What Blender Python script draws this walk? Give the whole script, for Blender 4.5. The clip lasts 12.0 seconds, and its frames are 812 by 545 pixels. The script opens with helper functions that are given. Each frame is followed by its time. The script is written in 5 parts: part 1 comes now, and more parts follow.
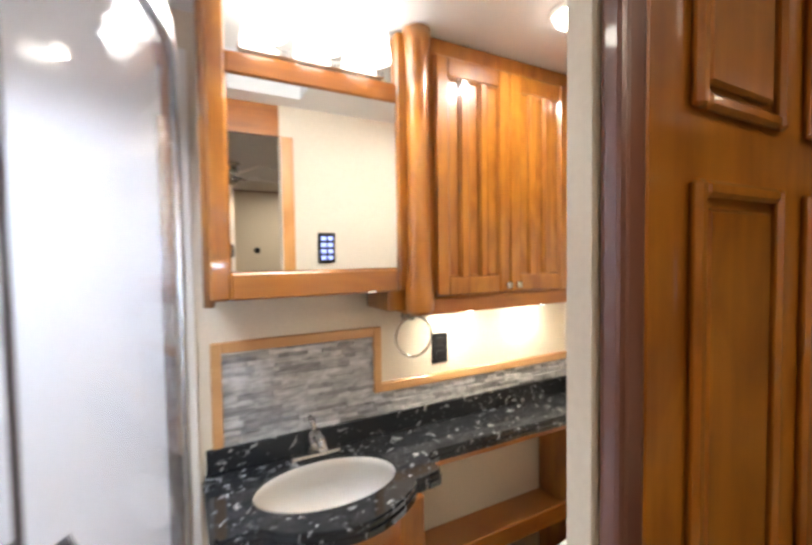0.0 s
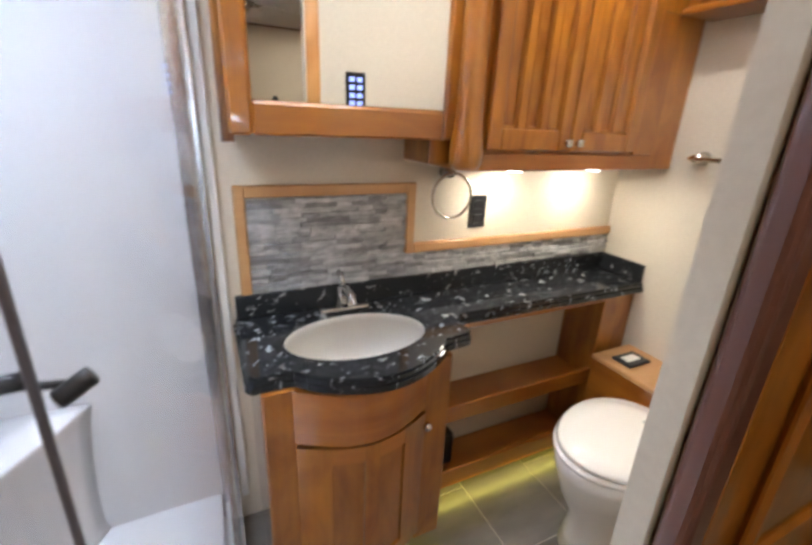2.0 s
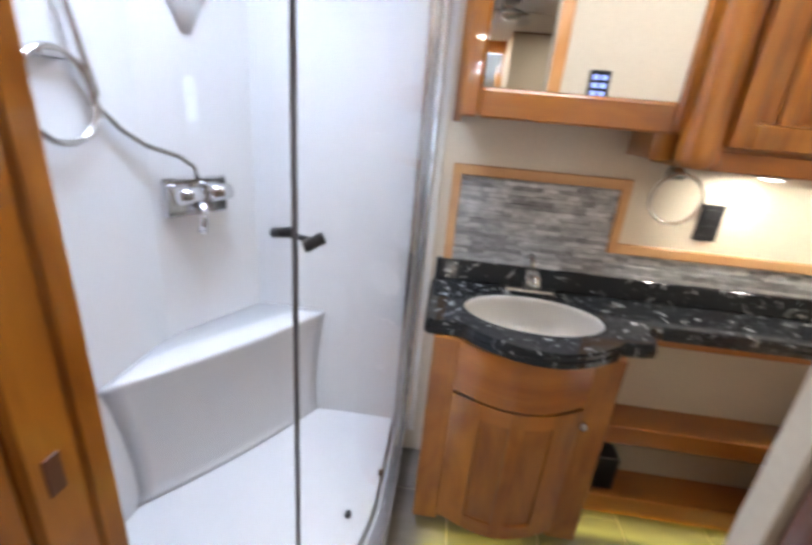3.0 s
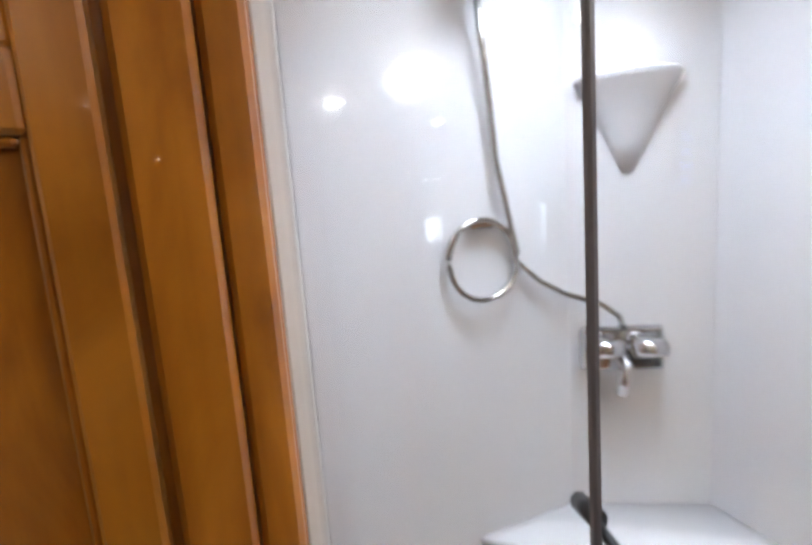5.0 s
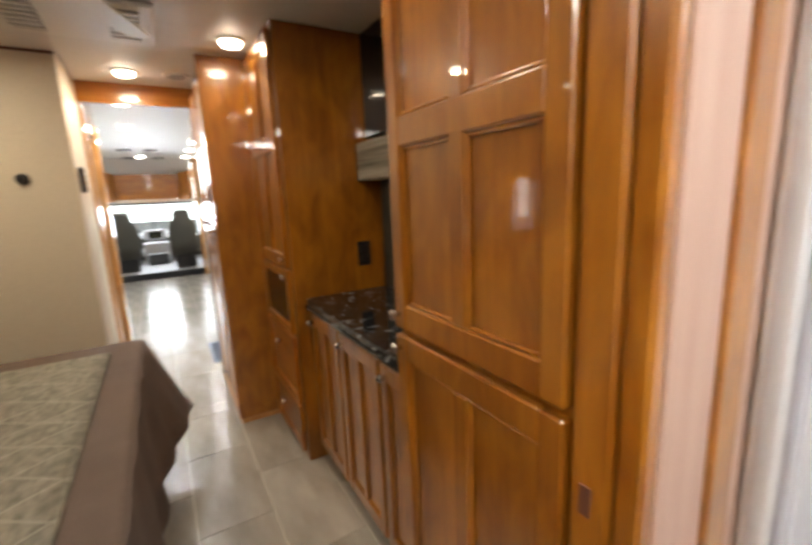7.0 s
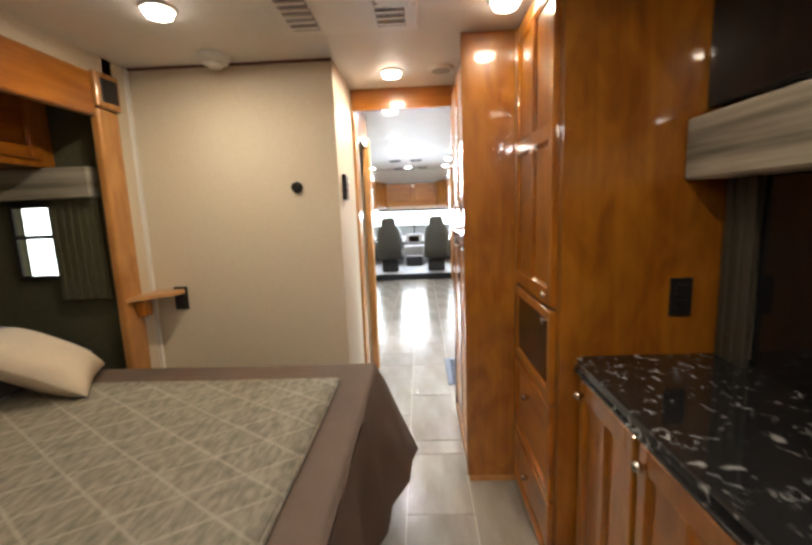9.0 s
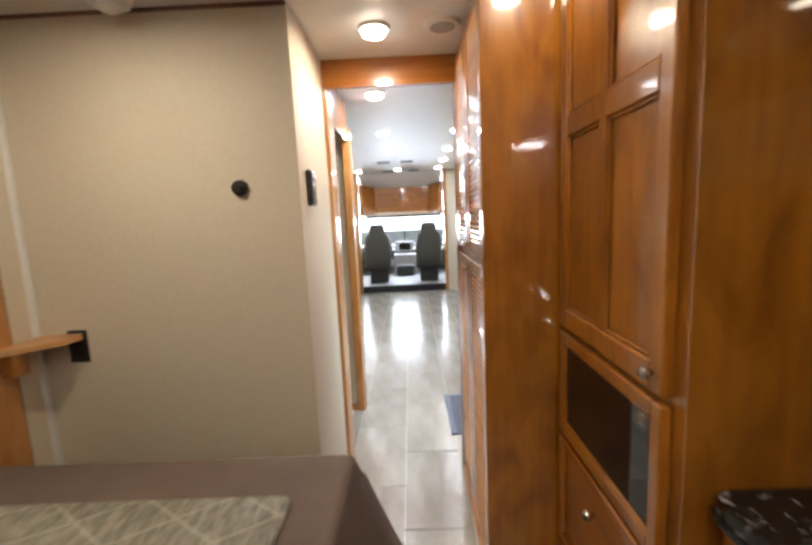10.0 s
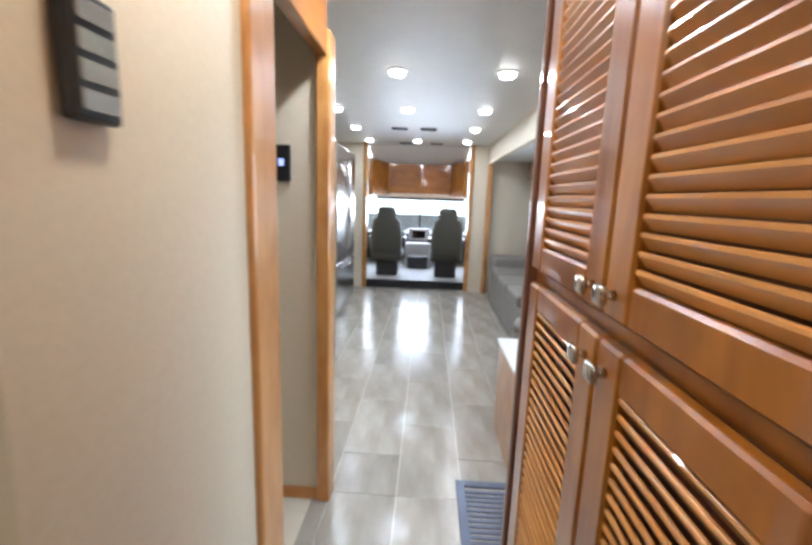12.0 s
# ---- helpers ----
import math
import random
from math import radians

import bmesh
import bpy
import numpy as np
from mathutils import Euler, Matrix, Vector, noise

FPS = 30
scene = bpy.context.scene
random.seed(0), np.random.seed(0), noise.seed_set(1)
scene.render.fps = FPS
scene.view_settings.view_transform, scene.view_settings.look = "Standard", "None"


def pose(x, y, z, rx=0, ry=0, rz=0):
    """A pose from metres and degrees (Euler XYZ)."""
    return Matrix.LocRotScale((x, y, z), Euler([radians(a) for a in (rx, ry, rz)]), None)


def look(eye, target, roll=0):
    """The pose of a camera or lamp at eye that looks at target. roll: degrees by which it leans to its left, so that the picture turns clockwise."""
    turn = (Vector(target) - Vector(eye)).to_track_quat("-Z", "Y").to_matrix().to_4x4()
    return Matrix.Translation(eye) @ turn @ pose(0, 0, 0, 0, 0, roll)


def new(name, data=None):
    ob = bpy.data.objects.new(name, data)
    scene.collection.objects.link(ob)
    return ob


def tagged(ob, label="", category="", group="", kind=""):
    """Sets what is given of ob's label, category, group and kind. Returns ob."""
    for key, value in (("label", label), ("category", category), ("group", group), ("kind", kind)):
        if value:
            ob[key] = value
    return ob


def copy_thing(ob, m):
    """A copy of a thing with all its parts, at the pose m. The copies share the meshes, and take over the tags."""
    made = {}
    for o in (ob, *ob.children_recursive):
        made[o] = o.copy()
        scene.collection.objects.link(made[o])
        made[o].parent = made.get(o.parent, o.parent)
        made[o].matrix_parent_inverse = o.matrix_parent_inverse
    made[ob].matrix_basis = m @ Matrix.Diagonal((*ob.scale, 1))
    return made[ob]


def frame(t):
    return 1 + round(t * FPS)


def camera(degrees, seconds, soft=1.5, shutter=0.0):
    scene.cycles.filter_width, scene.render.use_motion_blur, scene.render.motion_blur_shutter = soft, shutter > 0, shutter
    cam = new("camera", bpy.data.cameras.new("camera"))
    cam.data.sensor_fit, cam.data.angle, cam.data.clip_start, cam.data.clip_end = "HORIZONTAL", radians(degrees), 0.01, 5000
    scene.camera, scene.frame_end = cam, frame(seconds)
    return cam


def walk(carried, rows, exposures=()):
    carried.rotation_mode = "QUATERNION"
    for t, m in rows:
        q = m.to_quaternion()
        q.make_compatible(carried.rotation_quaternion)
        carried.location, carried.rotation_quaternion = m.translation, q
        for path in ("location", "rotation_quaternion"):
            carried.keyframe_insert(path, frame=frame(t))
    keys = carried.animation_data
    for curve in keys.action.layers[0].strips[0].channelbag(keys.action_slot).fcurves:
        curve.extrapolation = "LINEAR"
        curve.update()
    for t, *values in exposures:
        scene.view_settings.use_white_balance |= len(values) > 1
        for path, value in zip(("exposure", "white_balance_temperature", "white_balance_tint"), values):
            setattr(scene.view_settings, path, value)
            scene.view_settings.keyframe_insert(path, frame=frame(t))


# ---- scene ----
cam = camera(88.4, 12.0, soft=3.0, shutter=0.5)
PATH = [
    (0, (0.069, 1.353, 1.41), (-0.882, -0.405, 1.333), -0.8),
    (0.5, (0.022, 1.198, 1.452), (-1.119, -0.437, 1.289), -2.4),
    (1, (0.029, 1.173, 1.424), (-1.062, -0.474, 1.111), -0.3),
    (1.5, (0.041, 1.188, 1.384), (-0.979, -0.454, 0.872), 0.9),
    (2, (0.068, 1.22, 1.343), (-0.766, -0.467, 0.666), 2.7),
    (2.5, (0.068, 1.279, 1.305), (-0.402, -0.526, 0.583), 3.8),
    (3, (0.007, 1.373, 1.292), (0.163, -0.491, 0.586), 5.1),
    (3.5, (0.007, 1.35, 1.293), (0.654, -0.449, 0.706), 1.7),
    (5.5, (-0.022, 0.866, 1.385), (1.938, 1.118, 1.15), 1.0),
    (6, (-0.027, 0.732, 1.348), (1.485, 1.978, 0.948), 0.7),
    (6.5, (-0.076, 0.743, 1.353), (1.238, 2.204, 0.983), -3.7),
    (7, (-0.091, 0.785, 1.356), (0.896, 2.483, 0.978), -2.4),
    (7.5, (-0.107, 0.819, 1.362), (0.46, 2.703, 1.003), -1.7),
    (9.5, (0.002, 1.73, 1.367), (-0.108, 3.706, 1.073), -2.3),
    (10, (-0.038, 2.058, 1.378), (-0.07, 4.039, 1.1), -2.6),
    (10.5, (-0.001, 2.346, 1.36), (-0.104, 4.326, 1.102), 0.8),
    (11, (0.002, 2.641, 1.351), (-0.255, 4.605, 1.076), 2.8),
    (11.5, (-0.035, 2.937, 1.357), (-0.241, 4.899, 1.031), 1.3),
    (12, (-0.029, 3.232, 1.353), (-0.122, 5.198, 1.0), 2.0),
]
EXPOSURES = [(0, 0.1, 6250, 10), (1.0, -0.15, 6200, 10), (1.5, -0.3, 6150, 10), (2.5, -0.3, 5900, 10), (3.5, -0.1, 5900, 10), (5.5, -0.75, 6550, 10), (6, -0.85, 6600, 10),
             (6.5, -0.55, 6800, 10), (7.5, 0.15, 7150, 10), (9.5, 0.0, 6550, 10), (10.5, -0.15, 6250, 10), (12, -0.25, 6050, 10)]
walk(cam, [(t, look(eye, target, roll)) for t, eye, target, roll in PATH], EXPOSURES)

# ---- world and light ----
world = bpy.data.worlds.new("world")
scene.world = world
world.use_nodes = True
wn = world.node_tree
sky = wn.nodes.new("ShaderNodeTexSky")
sky.sky_type, sky.sun_disc = "NISHITA", False
sky.sun_elevation, sky.sun_rotation = radians(50), radians(20)
wn.nodes["Background"].inputs["Strength"].default_value = 0.12
wn.links.new(sky.outputs[0], wn.nodes["Background"].inputs["Color"])
sun = new("sun", bpy.data.lights.new("sun", "SUN"))
sun.data.energy, sun.data.angle, sun.data.color = 3.0, radians(0.5), (1, 0.95, 0.88)
sun.matrix_world = look((0, 0, 20), (-4, -14, 0))


def lamp(x, y, z, watts, size, color=(1, 0.87, 0.72), aim=(0, 0, -1), sy=None, spread=180):
    ob = new("lamp", bpy.data.lights.new("lamp", "AREA"))
    ob.data.energy, ob.data.color, ob.data.size = watts, color, size
    if sy:
        ob.data.shape, ob.data.size_y = "RECTANGLE", sy
    else:
        ob.data.shape = "DISK"
    ob.data.spread = radians(spread)
    p = Vector((x, y, z))
    ob.matrix_world = look(p, p + Vector(aim) + Vector((0, 0.0001, 0)))
    return ob


WARM, COOL = (1, 0.91, 0.80), (0.78, 0.88, 1.0)
CEIL = 2.11
# ceiling downlights: x, y, watts
BED_LIGHTS = [(-0.15, 3.82, 6.8), (0.32, 3.08, 1.7), (-0.93, 3.0, 7.5), (-0.93, 1.75, 3.2), (0.24, 1.78, 6.2)]
BATH_LIGHTS = [(-0.95, 0.5, 7), (0.45, 0.5, 9)]
LIVING_LIGHTS = [(-0.22, 4.7, 11), (-0.25, 5.92, 8), (0.41, 5.92, 8), (-0.24, 7.0, 6), (0.42, 7.0, 6), (-0.87, 7.05, 6), (-0.87, 8.03, 5),
                 (0.44, 7.97, 5), (-0.85, 9.0, 5), (-0.21, 8.98, 5), (0.44, 8.95, 5)]
for lx, ly, lw in BED_LIGHTS:
    lamp(lx, ly, CEIL - 0.035, lw, 0.09, (1, 0.85, 0.64))
lamp(-0.95, 0.5, CEIL - 0.035, 7, 0.09, (1, 0.95, 0.88))
lamp(0.45, 0.5, CEIL - 0.035, 12, 0.3, (0.76, 0.86, 1.0), spread=125)
for lx, ly, lw in LIVING_LIGHTS:
    lamp(lx, ly, CEIL - 0.035, lw, 0.09, (0.90, 0.95, 1.0))
# vanity bar above the mirror, two pucks under the wall cabinet, the kick strip
lamp(-0.30, 0.30, 2.0, 10, 0.42, (1, 0.96, 0.91), (0, 0.6, -0.7), 0.08)
for lx in (-0.86, -1.22):
    lamp(lx, 0.11, 1.205, 2.2, 0.05, (1, 0.90, 0.72))
lamp(-0.95, 0.215, 0.05, 0.6, 0.8, (1, 0.85, 0.12), (0, 0.5, -1), 0.02)
lamp(-0.27, 0.375, 0.05, 0.3, 0.45, (1, 0.85, 0.12), (0, 0.5, -1), 0.02)
# daylight through the windscreen, the skylight and the side windows
lamp(-0.2, 11.0, 1.15, 130, 1.9, COOL, (0, -1, -0.32), 0.9)
lamp(1.03, 4.68, 1.25, 11, 0.8, COOL, (-1, 0, -0.6), 0.7, 120)
lamp(1.75, 7.3, 1.1, 22, 1.2, COOL, (-1, 0, -0.1), 0.5)
lamp(-1.85, 3.36, 1.2, 0.4, 0.25, COOL, (0.1, -1, -0.1), 0.4)


# ---- materials ----
def mat(name, color, rough=0.5, metal=0.0, coat=0.0, var=0.0, scale=(6, 6, 6), color2=None, bump=0.0, bscale=60, detail=4, rand=0.0, spec=0.5):
    m = bpy.data.materials.new(name)
    m.use_nodes = True
    t = m.node_tree
    b = t.nodes["Principled BSDF"]
    b.inputs["Roughness"].default_value = rough
    b.inputs["Metallic"].default_value = metal
    b.inputs["Coat Weight"].default_value = coat
    b.inputs["Coat Roughness"].default_value = 0.06
    b.inputs["Specular IOR Level"].default_value = spec
    c2 = color2 or tuple(max(0, c * (1 - var)) for c in color)
    co = t.nodes.new("ShaderNodeTexCoord")
    mp = t.nodes.new("ShaderNodeMapping")
    mp.inputs["Scale"].default_value = scale
    t.links.new(co.outputs["Object"], mp.inputs["Vector"])
    n = t.nodes.new("ShaderNodeTexNoise")
    n.inputs["Scale"].default_value, n.inputs["Detail"].default_value = 1.0, detail
    t.links.new(mp.outputs[0], n.inputs["Vector"])
    ramp = t.nodes.new("ShaderNodeValToRGB")
    ramp.color_ramp.elements[0].position, ramp.color_ramp.elements[1].position = 0.3, 0.7
    ramp.color_ramp.elements[0].color, ramp.color_ramp.elements[1].color = (*c2, 1), (*color, 1)
    t.links.new(n.outputs["Fac"], ramp.inputs["Fac"])
    out = ramp.outputs[0]
    if rand:
        info = t.nodes.new("ShaderNodeObjectInfo")
        hsv = t.nodes.new("ShaderNodeHueSaturation")
        mr = t.nodes.new("ShaderNodeMapRange")
        mr.inputs["To Min"].default_value, mr.inputs["To Max"].default_value = 1 - rand, 1 + rand
        t.links.new(info.outputs["Random"], mr.inputs["Value"])
        t.links.new(mr.outputs[0], hsv.inputs["Value"])
        t.links.new(out, hsv.inputs["Color"])
        out = hsv.outputs[0]
    t.links.new(out, b.inputs["Base Color"])
    if bump:
        n2 = t.nodes.new("ShaderNodeTexNoise")
        n2.inputs["Scale"].default_value = bscale
        t.links.new(co.outputs["Object"], n2.inputs["Vector"])
        bp = t.nodes.new("ShaderNodeBump")
        bp.inputs["Strength"].default_value, bp.inputs["Distance"].default_value = bump, 0.01
        t.links.new(n2.outputs["Fac"], bp.inputs["Height"])
        t.links.new(bp.outputs[0], b.inputs["Normal"])
    return m


def glow(name, color, strength):
    m = bpy.data.materials.new(name)
    m.use_nodes = True
    b = m.node_tree.nodes["Principled BSDF"]
    b.inputs["Base Color"].default_value = (*color, 1)
    b.inputs["Emission Color"].default_value = (*color, 1)
    b.inputs["Emission Strength"].default_value = strength
    return m


def glass(name, tint=(1, 1, 1), rough=0.0, clear=0.93):
    m = bpy.data.materials.new(name)
    m.use_nodes = True
    t = m.node_tree
    t.nodes.remove(t.nodes["Principled BSDF"])
    mix, tr, gl, fr, pw, sc = (t.nodes.new("ShaderNode" + k) for k in ("MixShader", "BsdfTransparent", "BsdfGlossy", "LayerWeight", "Math", "Math"))
    tr.inputs["Color"].default_value = (*(c * clear for c in tint), 1)
    gl.inputs["Roughness"].default_value = rough
    pw.operation, sc.operation = "POWER", "MULTIPLY_ADD"
    pw.inputs[1].default_value, sc.inputs[1].default_value, sc.inputs[2].default_value = 5.0, 0.5, 0.03
    t.links.new(fr.outputs["Facing"], pw.inputs[0])
    t.links.new(pw.outputs[0], sc.inputs[0])
    t.links.new(sc.outputs[0], mix.inputs[0])
    t.links.new(tr.outputs[0], mix.inputs[1])
    t.links.new(gl.outputs[0], mix.inputs[2])
    t.links.new(mix.outputs[0], t.nodes["Material Output"].inputs["Surface"])
    return m




def maple(name, light, dark, grain=(55, 55, 2.2), blotch=(10, 10, 4.5), rough=0.30, coat=1.0, rand=0.08):
    """Stained maple: cloudy figure, fine pores along the grain, clear lacquer."""
    m = bpy.data.materials.new(name)
    m.use_nodes = True
    t = m.node_tree
    b = t.nodes["Principled BSDF"]
    b.inputs["Roughness"].default_value, b.inputs["Coat Weight"].default_value, b.inputs["Coat Roughness"].default_value = rough, coat, 0.035
    co, info, add = (t.nodes.new("ShaderNode" + k) for k in ("TexCoord", "ObjectInfo", "VectorMath"))
    t.links.new(co.outputs["Object"], add.inputs[0])
    wide = t.nodes.new("ShaderNodeMath")
    wide.operation = "MULTIPLY"
    wide.inputs[1].default_value = 7.0
    t.links.new(info.outputs["Random"], wide.inputs[0])
    t.links.new(wide.outputs[0], add.inputs[1])
    layers = []
    for scale, detail, warp in ((blotch, 5, 0.9), (grain, 4, 0.3), (tuple(q * 0.32 for q in grain), 3, 0.6)):
        mp, nz = t.nodes.new("ShaderNodeMapping"), t.nodes.new("ShaderNodeTexNoise")
        mp.inputs["Scale"].default_value = scale
        nz.inputs["Scale"].default_value, nz.inputs["Detail"].default_value, nz.inputs["Distortion"].default_value = 1.0, detail, warp
        t.links.new(add.outputs[0], mp.inputs["Vector"])
        t.links.new(mp.outputs[0], nz.inputs["Vector"])
        layers.append(nz.outputs["Fac"])
    total = None
    for sock, share in zip(layers, (0.60, 0.18, 0.22)):
        k = t.nodes.new("ShaderNodeMath")
        k.operation = "MULTIPLY_ADD"
        k.inputs[1].default_value, k.inputs[2].default_value = share, 0.0
        t.links.new(sock, k.inputs[0])
        if total is not None:
            t.links.new(total, k.inputs[2])
        total = k.outputs[0]
    ramp = t.nodes.new("ShaderNodeValToRGB")
    ramp.color_ramp.elements[0].position, ramp.color_ramp.elements[1].position = 0.39, 0.61
    ramp.color_ramp.elements[0].color, ramp.color_ramp.elements[1].color = (*dark, 1), (*light, 1)
    t.links.new(total, ramp.inputs["Fac"])
    hsv, mr = t.nodes.new("ShaderNodeHueSaturation"), t.nodes.new("ShaderNodeMapRange")
    mr.inputs["To Min"].default_value, mr.inputs["To Max"].default_value = 1 - rand, 1 + rand
    t.links.new(info.outputs["Random"], mr.inputs["Value"])
    t.links.new(mr.outputs[0], hsv.inputs["Value"])
    t.links.new(ramp.outputs[0], hsv.inputs["Color"])
    t.links.new(hsv.outputs[0], b.inputs["Base Color"])
    bp = t.nodes.new("ShaderNodeBump")
    bp.inputs["Strength"].default_value, bp.inputs["Distance"].default_value = 0.06, 0.002
    t.links.new(layers[1], bp.inputs["Height"])
    t.links.new(bp.outputs[0], b.inputs["Normal"])
    return m


WOOD = maple("maple", (0.40, 0.148, 0.013), (0.225, 0.068, 0.004))
WOOD_H = maple("maple_across", (0.40, 0.140, 0.014), (0.24, 0.068, 0.005), (2.2, 2.2, 55), (2.4, 2.4, 6))
WOOD_PALE = maple("maple_pale", (0.55, 0.27, 0.085), (0.40, 0.165, 0.04), rough=0.36, coat=0.6, rand=0.05)
WOOD_TRIM = maple("maple_trim", (0.58, 0.33, 0.14), (0.46, 0.23, 0.085), (2.2, 20, 55), (2.4, 6, 6), rough=0.4, coat=0.3, rand=0.04)
SLAT = maple("maple_slat", (0.60, 0.30, 0.088), (0.45, 0.19, 0.045), (30, 2.2, 55), (5, 2.4, 5), rough=0.3, coat=0.8, rand=0.06)
# dark wood for edges and kicks; behind louvres it paints the gap shade
WOOD_EDGE_AND_SHADE = mat("door_edge", (0.17, 0.065, 0.04), 0.3, coat=0.6, color2=(0.10, 0.036, 0.022), scale=(30, 30, 2))
LAMINATE = mat("pale_laminate", (0.52, 0.34, 0.26), 0.5, color2=(0.46, 0.28, 0.20), scale=(30, 30, 2))
WALL = mat("wall_vinyl", (0.66, 0.59, 0.47), 0.6, color2=(0.62, 0.55, 0.435), scale=(90, 90, 90), bump=0.05, bscale=320)
CEILING = mat("ceiling_vinyl", (0.72, 0.71, 0.69), 0.45, color2=(0.69, 0.68, 0.66), scale=(14, 14, 14), bump=0.08, bscale=200)
TILE = mat("floor_tile", (0.44, 0.405, 0.355), 0.20, color2=(0.26, 0.235, 0.20), scale=(7, 2.2, 7), rand=0.10, bump=0.04, bscale=20, detail=8)
GROUT = mat("grout", (0.62, 0.56, 0.46), 0.8, var=0.15)
BATH_TILE = mat("bath_tile", (0.24, 0.215, 0.185), 0.3, color2=(0.12, 0.105, 0.09), scale=(3, 9, 7), rand=0.1, detail=8)
GRANITE = mat("black_granite", (0.010, 0.011, 0.013), 0.09, color2=(0.02, 0.022, 0.026), scale=(18, 18, 18))
STONE = mat("ledger_stone", (0.50, 0.495, 0.49), 0.85, color2=(0.25, 0.25, 0.25), scale=(26, 26, 60), rand=0.45, bump=0.5, bscale=70)
STEEL = mat("brushed_nickel", (0.62, 0.60, 0.57), 0.24, 1.0, var=0.1, scale=(40, 40, 40))
CHROME = mat("chrome", (0.80, 0.80, 0.82), 0.08, 1.0)
ALU = mat("aluminium", (0.66, 0.66, 0.68), 0.25, 1.0, var=0.06)
MIRROR = mat("mirror_silver", (0.86, 0.87, 0.86), 0.01, 1.0)
WHITE = mat("white_gelcoat", (0.80, 0.80, 0.82), 0.16, coat=0.4, var=0.03, scale=(3, 3, 3))
PORCELAIN = mat("porcelain", (0.86, 0.81, 0.73), 0.1, coat=0.5)
BLACK = mat("black_plastic", (0.012, 0.012, 0.014), 0.35)
DARK = mat("dark_glass", (0.008, 0.009, 0.012), 0.05)
GREY = mat("grey_plastic", (0.30, 0.30, 0.31), 0.4)
SEAL = mat("dark_seal", (0.10, 0.095, 0.11), 0.35)
PLASTIC = mat("white_plastic", (0.74, 0.73, 0.70), 0.45)
BLANKET = mat("taupe_blanket", (0.15, 0.105, 0.082), 0.9, color2=(0.11, 0.077, 0.06), scale=(5, 5, 5), bump=0.3, bscale=220)
PILLOW = mat("cream_pillow", (0.62, 0.54, 0.42), 0.9, var=0.1, bump=0.2, bscale=150)
SHAM = mat("grey_sham", (0.16, 0.16, 0.165), 0.85, color2=(0.28, 0.27, 0.26), scale=(22, 22, 22))
OLIVE = mat("olive_fabric", (0.085, 0.085, 0.05), 0.95, var=0.2, scale=(40, 40, 40))
SEAT = mat("grey_leather", (0.048, 0.046, 0.034), 0.5, color2=(0.045, 0.042, 0.036), scale=(12, 12, 12), bump=0.1, bscale=90)
SOFA = mat("taupe_sofa", (0.20, 0.18, 0.16), 0.55, var=0.15, bump=0.1, bscale=90)
CARPET = mat("black_carpet", (0.02, 0.02, 0.022), 0.95, var=0.3, scale=(60, 60, 60), bump=0.4, bscale=200)
CORNICE = mat("striped_cornice", (0.55, 0.51, 0.42), 0.9, color2=(0.10, 0.095, 0.07), scale=(1, 1, 17))
VENTBLUE = mat("register_metal", (0.12, 0.14, 0.20), 0.4, 0.4, var=0.2)
GLOWDISC = glow("lamp_disc", (1, 0.9, 0.76), 26)
GLOWCOOL = glow("lamp_disc_cool", (1, 0.97, 0.93), 26)
OPAL = glow("opal_glass", (1, 0.95, 0.88), 9)
LED = glow("blue_led", (0.35, 0.45, 1.0), 1.6)
STRIP = glow("amber_strip", (1, 0.82, 0.10), 3)
DAY = glow("bright_day", (0.93, 0.98, 1.0), 5)
GREENDAY = glow("hedge_day", (0.45, 0.62, 0.42), 1.3)
GLASS = glass("shower_glass", (0.99, 0.995, 1))
FROST = bpy.data.materials.new("frosted_acrylic")
FROST.use_nodes = True
FROST.node_tree.nodes.remove(FROST.node_tree.nodes["Principled BSDF"])
frosted = FROST.node_tree.nodes.new("ShaderNodeBsdfTranslucent")
frosted.inputs["Color"].default_value = (0.75, 0.77, 0.78, 1)
FROST.node_tree.links.new(frosted.outputs[0], FROST.node_tree.nodes["Material Output"].inputs["Surface"])
PANE = glass("window_pane", (0.92, 0.95, 0.95))

# pale flecks and veins in the granite
gt = GRANITE.node_tree
gb = gt.nodes["Principled BSDF"]
vor, gn, gr, gm = (gt.nodes.new("ShaderNode" + k) for k in ("TexVoronoi", "TexNoise", "ValToRGB", "Mix"))
gc = gt.nodes.new("ShaderNodeTexCoord")
vor.inputs["Scale"].default_value, vor.inputs["Randomness"].default_value = 26, 1
gn.inputs["Scale"].default_value, gn.inputs["Detail"].default_value, gn.inputs["Distortion"].default_value = 36, 6, 1.0
gt.links.new(gc.outputs["Object"], gn.inputs["Vector"])
gt.links.new(gc.outputs["Object"], vor.inputs["Vector"])
gr.color_ramp.elements[0].position, gr.color_ramp.elements[1].position = 0.60, 0.70
gt.links.new(gn.outputs["Fac"], gr.inputs["Fac"])
gm.data_type = "RGBA"
gm.inputs[6].default_value, gm.inputs[7].default_value = (0.016, 0.017, 0.019, 1), (0.36, 0.365, 0.36, 1)
gt.links.new(gr.outputs[0], gm.inputs[0])
gt.links.new(gm.outputs[2], gb.inputs["Base Color"])

